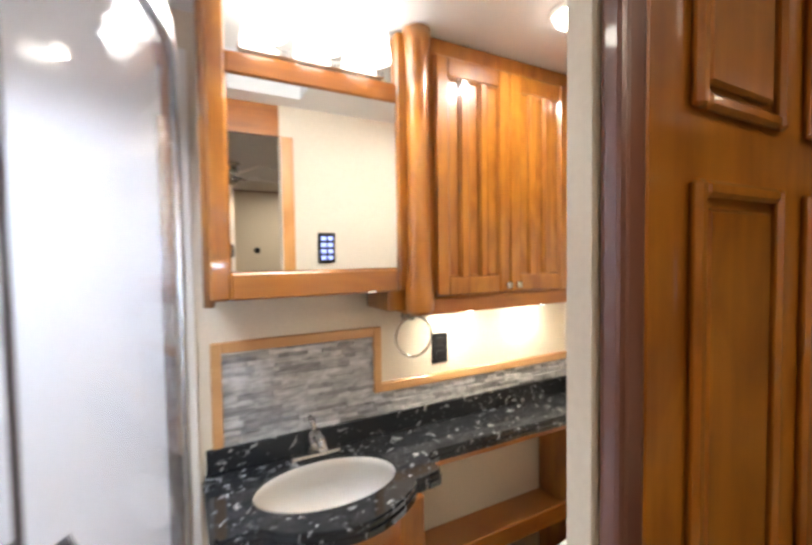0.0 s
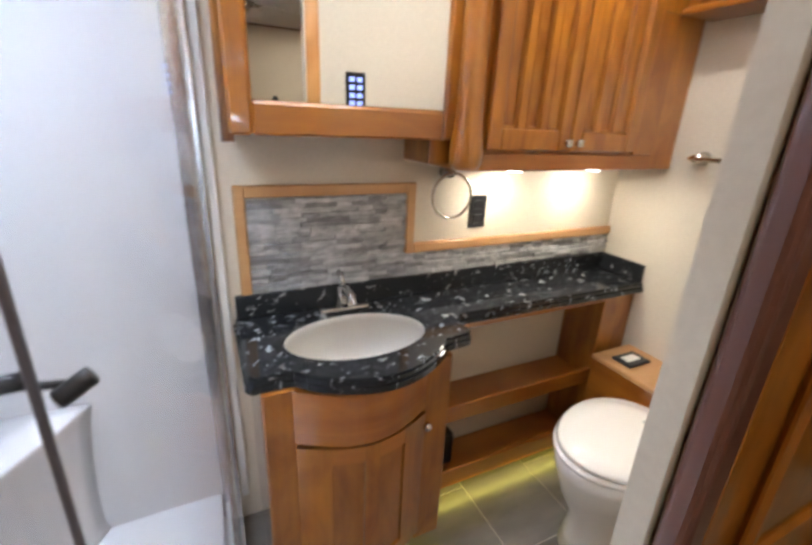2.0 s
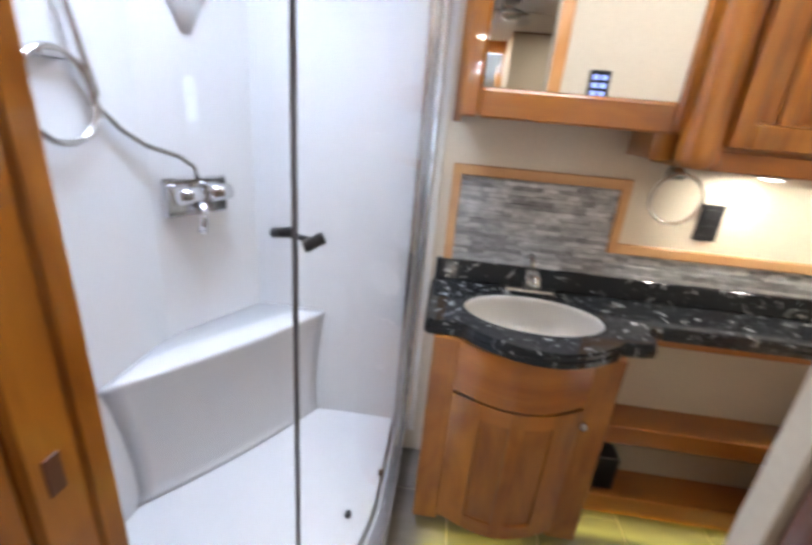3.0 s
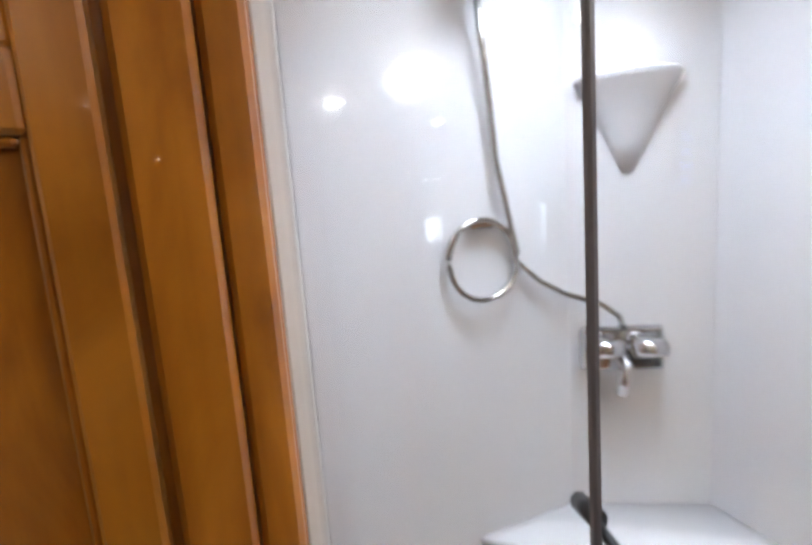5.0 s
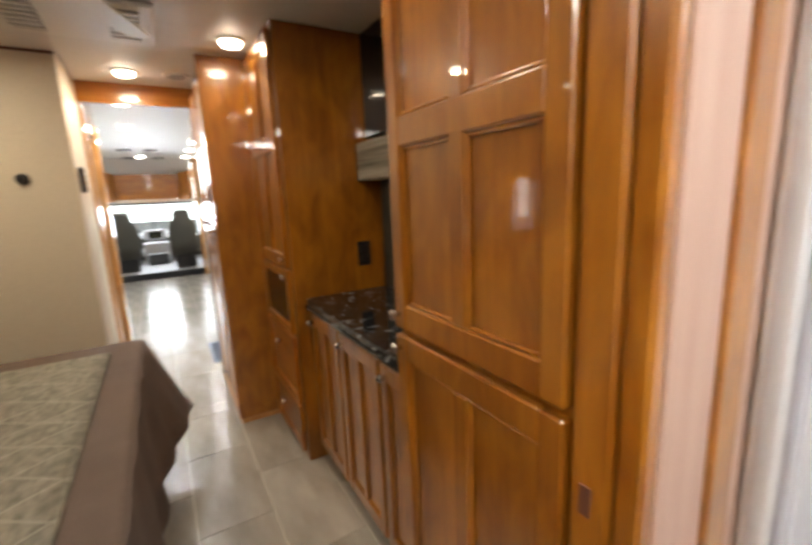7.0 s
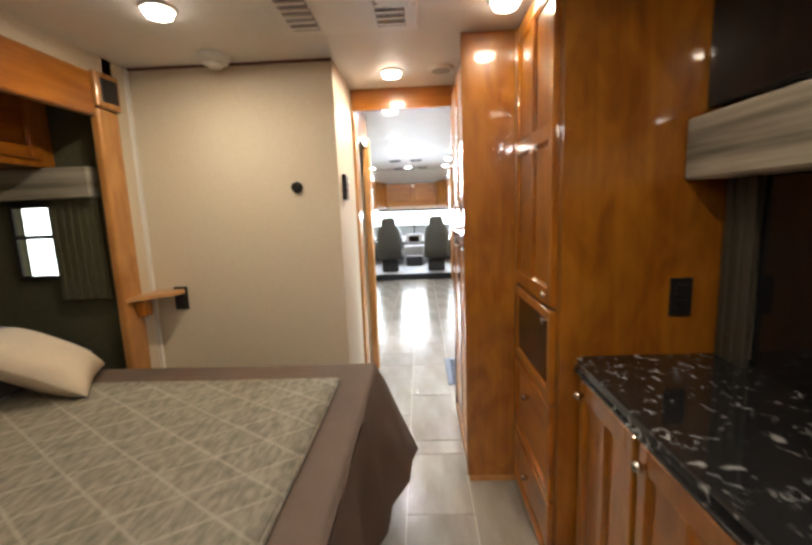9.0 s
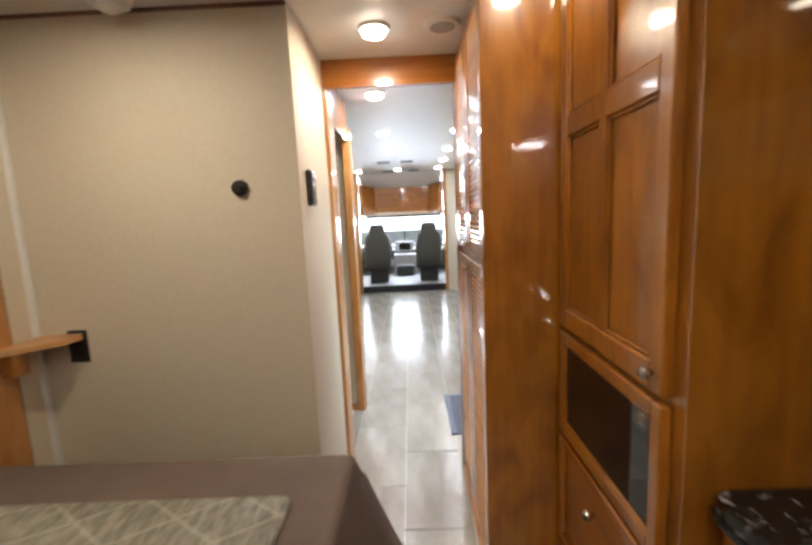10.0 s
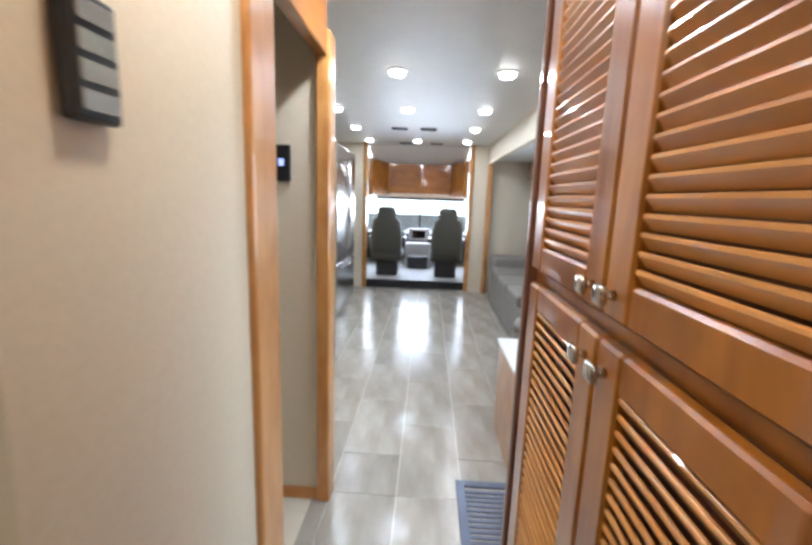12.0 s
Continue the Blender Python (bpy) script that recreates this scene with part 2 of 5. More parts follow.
# quilt: pale lattice of stitched lozenges on speckled grey green
QUILT = mat("patterned_quilt", (0.30, 0.28, 0.225), 0.95, color2=(0.15, 0.14, 0.11), scale=(60, 25, 34), bump=0.3, bscale=140, detail=8)
qt = QUILT.node_tree
qb = qt.nodes["Principled BSDF"]
qsrc = qb.inputs["Base Color"].links[0].from_socket
qc = qt.nodes.new("ShaderNodeTexCoord")
qs = qt.nodes.new("ShaderNodeSeparateXYZ")
qt.links.new(qc.outputs["Object"], qs.inputs[0])


def mathnode(tree, op, a, b=None):
    n = tree.nodes.new("ShaderNodeMath")
    n.operation = op
    for i, v in enumerate((a, b)):
        if v is None:
            continue
        if hasattr(v, "is_linked"):
            tree.links.new(v, n.inputs[i])
        else:
            n.inputs[i].default_value = v
    return n.outputs[0]


lines = []
for sgn in (1, -1):
    s = mathnode(qt, "ADD", mathnode(qt, "MULTIPLY", qs.outputs[0], 4.2), mathnode(qt, "MULTIPLY", qs.outputs[1], 6.4 * sgn))
    f = mathnode(qt, "ABSOLUTE", mathnode(qt, "SUBTRACT", mathnode(qt, "FRACT", s), 0.5))
    lines.append(mathnode(qt, "LESS_THAN", f, 0.028))
qm = qt.nodes.new("ShaderNodeMix")
qm.data_type = "RGBA"
qt.links.new(mathnode(qt, "MULTIPLY", mathnode(qt, "MAXIMUM", *lines), 0.42), qm.inputs[0])
qt.links.new(qsrc, qm.inputs[6])
qm.inputs[7].default_value = (0.46, 0.44, 0.36, 1)
qt.links.new(qm.outputs[2], qb.inputs["Base Color"])


# ---- helpers ----
def thing(name, at, label, category, group="", kind=""):
    ob = new(name)
    ob.location = at
    return tagged(ob, label, category, group, kind)


def base_of(ob):
    p = Vector((0, 0, 0))
    while ob:
        p += ob.location
        ob = ob.parent
    return p


def part(name, bm, material, parent=None, label="", smooth=False):
    me = bpy.data.meshes.new(name)
    if parent is not None:
        bmesh.ops.translate(bm, verts=bm.verts, vec=-base_of(parent))
    bmesh.ops.recalc_face_normals(bm, faces=bm.faces)
    for f in bm.faces:
        f.smooth = smooth
    bm.to_mesh(me)
    bm.free()
    me.materials.append(material)
    ob = new(name, me)
    ob.parent = parent
    if label:
        ob["label"] = label
    return ob


def add_box(bm, x0, x1, y0, y1, z0, z1, bevel=0.0, seg=1):
    r = bmesh.ops.create_cube(bm, size=1.0)
    vs = r["verts"]
    bmesh.ops.scale(bm, verts=vs, vec=(abs(x1 - x0), abs(y1 - y0), abs(z1 - z0)))
    bmesh.ops.translate(bm, verts=vs, vec=((x0 + x1) / 2, (y0 + y1) / 2, (z0 + z1) / 2))
    if bevel:
        es = list({e for v in vs for e in v.link_edges})
        bmesh.ops.bevel(bm, geom=es, offset=bevel, segments=seg, affect="EDGES", profile=0.5)
    return bm


def box(x0, x1, y0, y1, z0, z1, bevel=0.0, seg=1):
    return add_box(bmesh.new(), x0, x1, y0, y1, z0, z1, bevel, seg)


def cyl(a, b, r, r2=None, n=20):
    bm = bmesh.new()
    a, b = Vector(a), Vector(b)
    m = Matrix.Translation((a + b) / 2) @ (b - a).to_track_quat("Z", "Y").to_matrix().to_4x4()
    bmesh.ops.create_cone(bm, cap_ends=True, segments=n, radius1=r, radius2=r if r2 is None else r2, depth=(b - a).length, matrix=m)
    return bm


def tube(points, r, n=10, closed=False):
    bm = bmesh.new()
    pts = [Vector(p) for p in points]
    rings = []
    for i, p in enumerate(pts):
        a = pts[i - 1] if (i or closed) else p
        b = pts[(i + 1) % len(pts)] if (i < len(pts) - 1 or closed) else p
        q = (b - a).to_track_quat("Z", "Y")
        rings.append([bm.verts.new(p + q @ Vector((r * math.cos(t), r * math.sin(t), 0))) for t in (2 * math.pi * k / n for k in range(n))])
    last = len(pts) if closed else len(pts) - 1
    for i in range(last):
        A, B = rings[i], rings[(i + 1) % len(pts)]
        for k in range(n):
            bm.faces.new((A[k], A[(k + 1) % n], B[(k + 1) % n], B[k]))
    if not closed:
        bm.faces.new(rings[0][::-1]), bm.faces.new(rings[-1])
    return bm


def prism(outline, z0, z1, bevel=0.0, seg=2):
    bm = bmesh.new()
    lo = [bm.verts.new((x, y, z0)) for x, y in outline]
    hi = [bm.verts.new((x, y, z1)) for x, y in outline]
    n = len(outline)
    for i in range(n):
        bm.faces.new((lo[i], lo[(i + 1) % n], hi[(i + 1) % n], hi[i]))
    bm.faces.new(lo[::-1])
    top = bm.faces.new(hi)
    if bevel:
        bmesh.ops.bevel(bm, geom=list(top.edges), offset=bevel, segments=seg, affect="EDGES", profile=0.5)
    return bm


def ribbon(curve, z0, z1, thick):
    """A thin upright sheet that follows a plan curve."""
    bm = bmesh.new()
    pts = [Vector((*p, 0)) for p in curve]
    rows = []
    for i, p in enumerate(pts):
        d = (pts[min(i + 1, len(pts) - 1)] - pts[max(i - 1, 0)]).normalized()
        nrm = Vector((-d.y, d.x, 0)) * thick / 2
        rows.append([bm.verts.new(p + s * nrm + Vector((0, 0, z))) for s, z in ((1, z0), (1, z1), (-1, z1), (-1, z0))])
    for a, b in zip(rows, rows[1:]):
        for k in range(4):
            bm.faces.new((a[k], a[(k + 1) % 4], b[(k + 1) % 4], b[k]))
    bm.faces.new(rows[0]), bm.faces.new(rows[-1][::-1])
    return bm


def facing(origin, u, n):
    """Maps (along, outward, up) to the world."""
    u, n = Vector(u), Vector(n)
    m = Matrix((u, n, Vector((0, 0, 1)))).transposed().to_4x4()
    return Matrix.Translation(origin) @ m


def fbox(bm, m, u0, u1, n0, n1, v0, v1, bevel=0.0):
    b2 = box(u0, u1, n0, n1, v0, v1, bevel)
    b2.transform(m)
    me = bpy.data.meshes.new("tmp")
    b2.to_mesh(me)
    b2.free()
    bm.from_mesh(me)
    bpy.data.meshes.remove(me)
    return bm


def panel_door(parent, m, u0, u1, v0, v1, cols=1, splits=(), stile=0.055, rail=0.06, thick=0.022, mid=0.04, material=None, name="door", louver=False):
    """A framed door: stiles and rails with sunk panels, or slats."""
    material = material or WOOD
    back = 0.001 if not louver else 0.0005
    # louvred doors get a darker back sheet, colouring in the shade between slats
    door = part(name, fbox(bmesh.new(), m, u0 + 0.001, u1 - 0.001, -0.0005 if louver else 0, 0.0015, v0 + 0.001, v1 - 0.001), WOOD_EDGE_AND_SHADE if louver else material, parent)
    for q in (u0, u1 - stile):
        part("stile", fbox(bmesh.new(), m, q, q + stile, back, thick, v0, v1, 0.004), material, door)
    ends = [v0 + rail / 2] + list(splits) + [v1 - rail / 2]
    for v in ends:
        part("rail", fbox(bmesh.new(), m, u0 + stile, u1 - stile, back, thick - 0.001, v - rail / 2, v + rail / 2, 0.004), material, door)
    width = (u1 - u0 - 2 * stile - (cols - 1) * mid) / cols
    starts = [u0 + stile + i * (width + mid) for i in range(cols)]
    for i in range(1, cols):
        part("mid_stile", fbox(bmesh.new(), m, starts[i] - mid, starts[i], back, thick - 0.0015, v0 + rail, v1 - rail, 0.003), material, door)
    for a, b in zip(ends, ends[1:]):
        for s in starts:
            if louver:
                count = max(3, int((b - a - rail) / 0.0195))
                pitch = (b - a - rail) / count
                for k in range(count):
                    sb = bmesh.new()
                    add_box(sb, s + 0.0005, s + width - 0.0005, -0.0035, 0.0035, -pitch * 0.54, pitch * 0.54, 0.0025)
                    sb.transform(m @ Matrix.Translation((0, 0.0125, a + rail / 2 + (k + 0.5) * pitch)) @ Matrix.Rotation(radians(-36), 4, "X"))
                    part("slat", sb, SLAT, door)
                continue
            pb = bmesh.new()
            fbox(pb, m, s + 0.0005, s + width - 0.0005, 0.0016, thick * 0.35, a + rail / 2 + 0.0005, b - rail / 2 - 0.0005)
            part("panel", pb, material, door)
            mb = bmesh.new()
            for q in ((s, s + 0.008, a + rail / 2, b - rail / 2), (s + width - 0.008, s + width, a + rail / 2, b - rail / 2)):
                fbox(mb, m, q[0], q[1], thick * 0.35, thick * 0.75, q[2], q[3], 0.003)
            for q in ((a + rail / 2, a + rail / 2 + 0.008), (b - rail / 2 - 0.008, b - rail / 2)):
                fbox(mb, m, s + 0.008, s + width - 0.008, thick * 0.35, thick * 0.75, q[0], q[1], 0.003)
            part("moulding", mb, material, door)
    return door


def knob(parent, m, u, v, n=0.022, square=False):
    p = m @ Vector((u, n, v))
    q = m @ Vector((u, n + 0.014, v))
    bm = cyl(p, q, 0.006)
    if square:
        fbox(bm, m, u - 0.012, u + 0.012, n + 0.012, n + 0.022, v - 0.012, v + 0.012, 0.003)
    else:
        b2 = bmesh.new()
        bmesh.ops.create_uvsphere(b2, u_segments=14, v_segments=8, radius=0.014, matrix=Matrix.Translation(m @ Vector((u, n + 0.018, v))))
        me = bpy.data.meshes.new("tmp")
        b2.to_mesh(me), b2.free()
        bm.from_mesh(me)
        bpy.data.meshes.remove(me)
    return part("knob", bm, STEEL, parent, "brushed nickel knob", smooth=True)


def structure(name, bm, material, label, category="wall"):
    return tagged(part(name, bm, material), label, category, kind="structure")


# ---- large structure ----
structure("wall_rear", box(-1.6, 1.0, -0.06, 0, 0, 2.2), WALL, "cream textured vinyl rear bathroom wall", "wall")
structure("wall_bath_side", box(-1.56, -1.5, 0, 1.0, 0, CEIL), WALL, "cream textured vinyl bathroom side wall beside the toilet", "wall")
structure("wall_partition", box(-1.5, -0.35, 0.995, 1.03, 0, CEIL), WALL, "cream partition wall between bathroom and bedroom", "wall")
bm = box(-0.35, 0.36, 0.998, 1.028, 1.97, CEIL)
structure("door_header", bm, WOOD_H, "maple header above the bathroom doorway", "trim")
structure("trim_bath_jamb", box(-0.412, -0.357, 0.9922, 0.9946, 0, 1.97), WOOD_PALE, "maple casing beside the bathroom doorway", "trim")
structure("wall_shower", box(0.40, 0.99, 1.035, 1.122, 0, CEIL), WALL, "plain wall between shower and closet", "wall")
bm = box(1.0, 1.06, 0, 4.25, 0, CEIL)
add_box(bm, 1.0, 1.06, 5.11, 5.26, 0, CEIL)
add_box(bm, 1.0, 1.06, 4.25, 5.11, 0, 0.88)
add_box(bm, 1.0, 1.06, 4.25, 5.11, 1.62, CEIL)
structure("wall_right", bm, WALL, "cream vinyl outer wall with a side window opening", "wall")
structure("wall_bed_rear", box(-2.25, -1.5, 1.03, 1.09, 0, CEIL), WALL, "cream wall closing the bed recess", "wall")
# bed recess of the slide-out with a window opening in its end wall
structure("wall_bed_head", box(-2.25, -2.19, 1.09, 3.48, 0, CEIL), OLIVE, "dark fabric headboard wall in the bed slide-out", "wall")
bm = box(-2.19, -2.03, 3.42, 3.48, 0, CEIL)
add_box(bm, -1.72, -1.47, 3.42, 3.48, 0, CEIL)
add_box(bm, -2.03, -1.72, 3.42, 3.48, 0, 1.08)
add_box(bm, -2.03, -1.72, 3.42, 3.48, 1.46, CEIL)
structure("wall_bed_end", bm, OLIVE, "dark olive end wall of the bed slide-out with a window opening", "wall")
structure("wall_bed_corner", box(-1.53, -1.47, 3.48, 3.585, 0, CEIL), WALL, "narrow cream side wall beside the slide-out", "wall")
structure("wall_front_bedroom", box(-1.53, -0.43, 3.585, 3.65, 0, CEIL), WALL, "cream textured vinyl front bedroom wall", "wall")
structure("wall_hall", box(-0.49, -0.43, 3.65, 4.145, 0, CEIL), WALL, "cream textured hall wall with switch plate", "wall")
structure("wall_hall_far", box(-1.3, -0.47, 4.9, 4.96, 0, CEIL), WALL, "cream wall beyond the hall recess", "wall")
structure("wall_recess", box(-1.3, -1.24, 3.65, 4.9, 0, CEIL), WALL, "cream wall at the back of the hall recess", "wall")
structure("wall_living_left", box(-1.42, -1.36, 4.96, 9.48, 0, 2.2), WALL, "cream living area side wall behind the fridge", "wall")
bm = box(1.70, 1.76, 5.2, 9.6, 0, 0.85)
add_box(bm, 1.70, 1.76, 5.2, 9.6, 1.45, 2.2)
add_box(bm, 1.70, 1.76, 5.2, 6.4, 0.85, 1.45)
add_box(bm, 1.70, 1.76, 8.7, 9.6, 0.85, 1.45)
structure("wall_living_right", bm, OLIVE, "dark upholstered slide-out wall with a window opening", "wall")
structure("wall_living_back", box(1.06, 1.76, 5.2, 5.26, 0, CEIL), WALL, "cream wall at the back of the living slide-out", "wall")
bm = box(0.60, 1.0, 9.40, 9.48, 0, CEIL)
add_box(bm, 1.0, 1.76, 9.40, 9.48, 0, CEIL)
structure("wall_cab_right", bm, WALL, "cream wall beside the passenger opening", "wall")
structure("wall_cab_left", box(-1.36, -0.97, 9.40, 9.48, 0, CEIL), WALL, "cream wall beside the driver opening", "wall")
structure("wall_slide_header", box(0.80, 0.86, 5.26, 9.40, 1.86, CEIL), WALL, "cream fascia above the living slide-out", "wall")
structure("ceiling_slide", box(0.86, 1.70, 5.26, 9.40, 1.90, 1.96), CEILING, "pale ceiling inside the living slide-out", "ceiling")
SK = (-0.42, 0.16, 0.50, 0.88)      # roof light over the vanity: x and y limits
bm = box(-2.25, 1.06, SK[3], 9.5, CEIL, CEIL + 0.06)
add_box(bm, -2.25, 1.06, -0.06, SK[2], CEIL, CEIL + 0.06)
add_box(bm, -2.25, SK[0], SK[2], SK[3], CEIL, CEIL + 0.06)
add_box(bm, SK[1], 1.06, SK[2], SK[3], CEIL, CEIL + 0.06)
structure("ceiling", bm, CEILING, "pale glossy vinyl ceiling with recessed lamps", "ceiling")
skylight = thing("window_4", (-0.13, 0.69, CEIL), "frosted white roof light in the bathroom ceiling", "skylight", kind="structure")
bm = box(SK[0] - 0.02, SK[0], SK[2] - 0.02, SK[3] + 0.02, CEIL + 0.061, CEIL + 0.16)
add_box(bm, SK[1], SK[1] + 0.02, SK[2] - 0.02, SK[3] + 0.02, CEIL + 0.061, CEIL + 0.16)
add_box(bm, SK[0], SK[1], SK[2] - 0.02, SK[2], CEIL + 0.061, CEIL + 0.16)
add_box(bm, SK[0], SK[1], SK[3], SK[3] + 0.02, CEIL + 0.061, CEIL + 0.16)
part("well", bm, PLASTIC, skylight)
part("diffuser", box(SK[0] - 0.02, SK[1] + 0.02, SK[2] - 0.02, SK[3] + 0.02, CEIL + 0.161, CEIL + 0.164), FROST, skylight, "frosted white diffuser")
floor = structure("floor", box(-2.25, 1.76, -0.06, 9.48, -0.06, -0.003), GROUT, "beige porcelain tile floor with pale grout", "floor")
# doorway frame in the hall
structure("trim_hall_header", box(-0.429, 0.22, 4.135, 4.17, 1.985, CEIL), WOOD_H, "maple header above the hall opening", "trim")
structure("trim_hall_jamb", box(-0.437, -0.412, 4.146, 4.295, 0, 1.984, 0.008, 2), WOOD_PALE, "maple jamb of the hall opening", "trim")
structure("trim_recess_jamb", box(-0.47, -0.415, 4.87, 4.97, 0, 1.95, 0.006), WOOD_PALE, "maple corner jamb beyond the recess", "trim")
structure("trim_recess_header", box(-0.47, -0.425, 4.296, 4.87, 1.86, CEIL, 0.004), WOOD_H, "maple header over the hall recess", "trim")
structure("trim_corner", box(-1.475, -1.455, 3.56, 3.584, 0.3, CEIL, 0.005), PLASTIC, "pale vinyl strip in the bedroom corner", "trim")
structure("trim_ceiling", box(-1.5, -0.43, 3.573, 3.584, CEIL - 0.012, CEIL - 0.001), WOOD_EDGE_AND_SHADE, "dark thin seam strip at the ceiling", "trim")
structure("baseboard", box(-1.2, -0.47, 4.885, 4.899, 0, 0.05), WOOD_PALE, "maple baseboard below the thermostat wall", "baseboard")

# ---- bathroom ----
REAR = facing((0, 0, 0), (-1, 0, 0), (0, 1, 0))      # along = -x, outward = +y


def counter_outline():
    pts = [(0.025, 0.0), (0.025, 0.33)]
    for i in range(5):                       # small ogee at the outer corner
        s = i / 4
        pts.append((0.012 - 0.09 * s, 0.348 - 0.004 * math.sin(s * math.pi)))
    for i in range(1, 18):                    # bow round the basin
        s = i / 17
        pts.append((-0.078 - 0.43 * s, 0.348 + 0.105 * math.sin(math.pi * s) ** 0.8 - 0.01 * s))
    pts += [(-0.55, 0.336), (-0.590, 0.330), (-0.604, 0.31), (-0.596, 0.285), (-0.602, 0.25), (-0.625, 0.222), (-0.66, 0.212)]
    pts += [(-1.498, 0.222), (-1.498, 0.0)]
    return pts


TOP = 0.775
ctop = thing("countertop", (-0.7, 0.2, 0.745), "black speckled granite vanity countertop with ogee edge and oval basin", "countertop")
out = counter_outline()


def holed(outline, hole, z0, z1):
    """A slab with an outline and one opening."""
    bm = bmesh.new()
    loops = []
    for z in (z0, z1):
        edges, rings = [], []
        for ring in (outline, hole):
            vs = [bm.verts.new((x, y, z)) for x, y in ring]
            rings.append(vs)
            edges += [bm.edges.new((vs[k], vs[(k + 1) % len(vs)])) for k in range(len(vs))]
        bmesh.ops.triangle_fill(bm, use_beauty=True, use_dissolve=False, edges=edges)
        loops.append(rings)
    for lo, hi in zip(*loops):
        n = len(lo)
        for k in range(n):
            bm.faces.new((lo[k], lo[(k + 1) % n], hi[(k + 1) % n], hi[k]))
    return bm


def oval(rx, ry, n=48):
    return [(-0.285 + rx * math.cos(2 * math.pi * k / n), 0.215 + ry * math.sin(2 * math.pi * k / n)) for k in range(n)]


def grown(d):
    return [(x + (d if x > 0 else 0), y + (d if y > 0.1 else 0)) for x, y in out]


slab = part("slab", holed(out, oval(0.205, 0.135), 0.754, TOP - 0.006), GRANITE, ctop)
part("top_face", holed(grown(-0.005), oval(0.207, 0.137), TOP - 0.0055, TOP), GRANITE, ctop)
part("edge_roll", holed(grown(0.006), oval(0.212, 0.142), 0.737, 0.7535), GRANITE, ctop, "rolled lower granite edge")
part("backsplash", box(-1.498, 0.02, 0.0005, 0.018, TOP + 0.0005, 0.846, 0.003), GRANITE, ctop)
part("side_splash", box(-1.498, -1.482, 0.0185, 0.215, TOP + 0.0005, 0.846, 0.003), GRANITE, ctop)


def bowl(cx, cy, zt, rx, ry, depth, wall=0.006, rings=9, n=40):
    bm = bmesh.new()
    rows = []
    prof = [(1.0, 0.0)] + [(math.cos(a) ** 0.45, -depth * math.sin(a)) for a in (math.pi / 2 * k / rings for k in range(1, rings))]
    for s, z in prof:
        rows.append([bm.verts.new((cx + rx * s * math.cos(2 * math.pi * k / n), cy + ry * s * math.sin(2 * math.pi * k / n), zt + z)) for k in range(n)])
    for a, b in zip(rows, rows[1:]):
        for k in range(n):
            bm.faces.new((a[k], a[(k + 1) % n], b[(k + 1) % n], b[k]))
    bm.faces.new(rows[-1])
    g = bmesh.ops.solidify(bm, geom=bm.faces[:], thickness=wall)
    return bm


basin = thing("basin", (-0.285, 0.215, 0.63), "off-white oval undermount ceramic basin in the granite top", "sink")
part("bowl", bowl(-0.285, 0.215, TOP - 0.008, 0.2045, 0.1345, 0.13), PORCELAIN, basin, smooth=True)
part("drain", cyl((-0.285, 0.205, 0.640), (-0.285, 0.205, 0.652), 0.022), CHROME, basin, "chrome drain")

faucet = thing("faucet", (-0.30, 0.05, TOP), "brushed nickel single-lever faucet behind the basin", "faucet")
part("base_plate", box(-0.375, -0.215, 0.028, 0.072, TOP, TOP + 0.014, 0.006, 2), STEEL, faucet)
part("body", cyl((-0.295, 0.05, TOP + 0.014), (-0.295, 0.052, TOP + 0.075), 0.024, 0.018), STEEL, faucet, smooth=True)
part("spout", tube([(-0.295, 0.052, TOP + 0.055), (-0.295, 0.085, TOP + 0.075), (-0.295, 0.12, TOP + 0.072), (-0.295, 0.142, TOP + 0.052)], 0.014), STEEL, faucet, smooth=True)
part("lever", tube([(-0.295, 0.05, TOP + 0.075), (-0.293, 0.045, TOP + 0.098), (-0.288, 0.02, TOP + 0.118)], 0.009), STEEL, faucet, smooth=True)

vanity = thing("vanity_cabinet", (-0.27, 0.18, 0), "bow-fronted maple vanity cabinet under the basin", "cabinet")
part("body", box(-0.52, 0.0, 0.002, 0.345, 0.06, 0.615), WOOD, vanity)
part("side_panel", box(-0.52, -0.50, 0.002, 0.345, 0.616, 0.733), WOOD, vanity)
part("side_panel", box(-0.02, 0.0, 0.002, 0.345, 0.616, 0.733), WOOD, vanity)
part("face_stile", box(-0.52, -0.43, 0.346, 0.358, 0.06, 0.733, 0.003), WOOD, vanity)
part("face_stile", box(-0.078, -0.001, 0.346, 0.358, 0.06, 0.733, 0.003), WOOD, vanity)


def bow(x0, x1, y0, rise, n=18):
    return [(x0 + (x1 - x0) * i / n, y0 + rise * math.sin(math.pi * i / n)) for i in range(n + 1)]


front = bow(-0.075, -0.435, 0.352, 0.070)
part("drawer_front", ribbon(front, 0.575, 0.728, 0.018), WOOD_H, vanity, "curved maple drawer front")
vdoor = part("door", ribbon(bow(-0.075, -0.435, 0.352, 0.060), 0.10, 0.565, 0.012), WOOD, vanity)
for a, b in ((0, 4), (8, 10), (14, 18)):
    part("stile", ribbon([(x, y + 0.009) for x, y in bow(-0.075, -0.435, 0.352, 0.060)[a:b + 1]], 0.10, 0.565, 0.012), WOOD, vdoor)
for z0, z1 in ((0.10, 0.15), (0.515, 0.565)):
    part("rail", ribbon([(x, y + 0.008) for x, y in bow(-0.075, -0.435, 0.352, 0.060)], z0, z1, 0.012), WOOD_H, vdoor)
knob(vanity, REAR, 0.445, 0.515, 0.352)
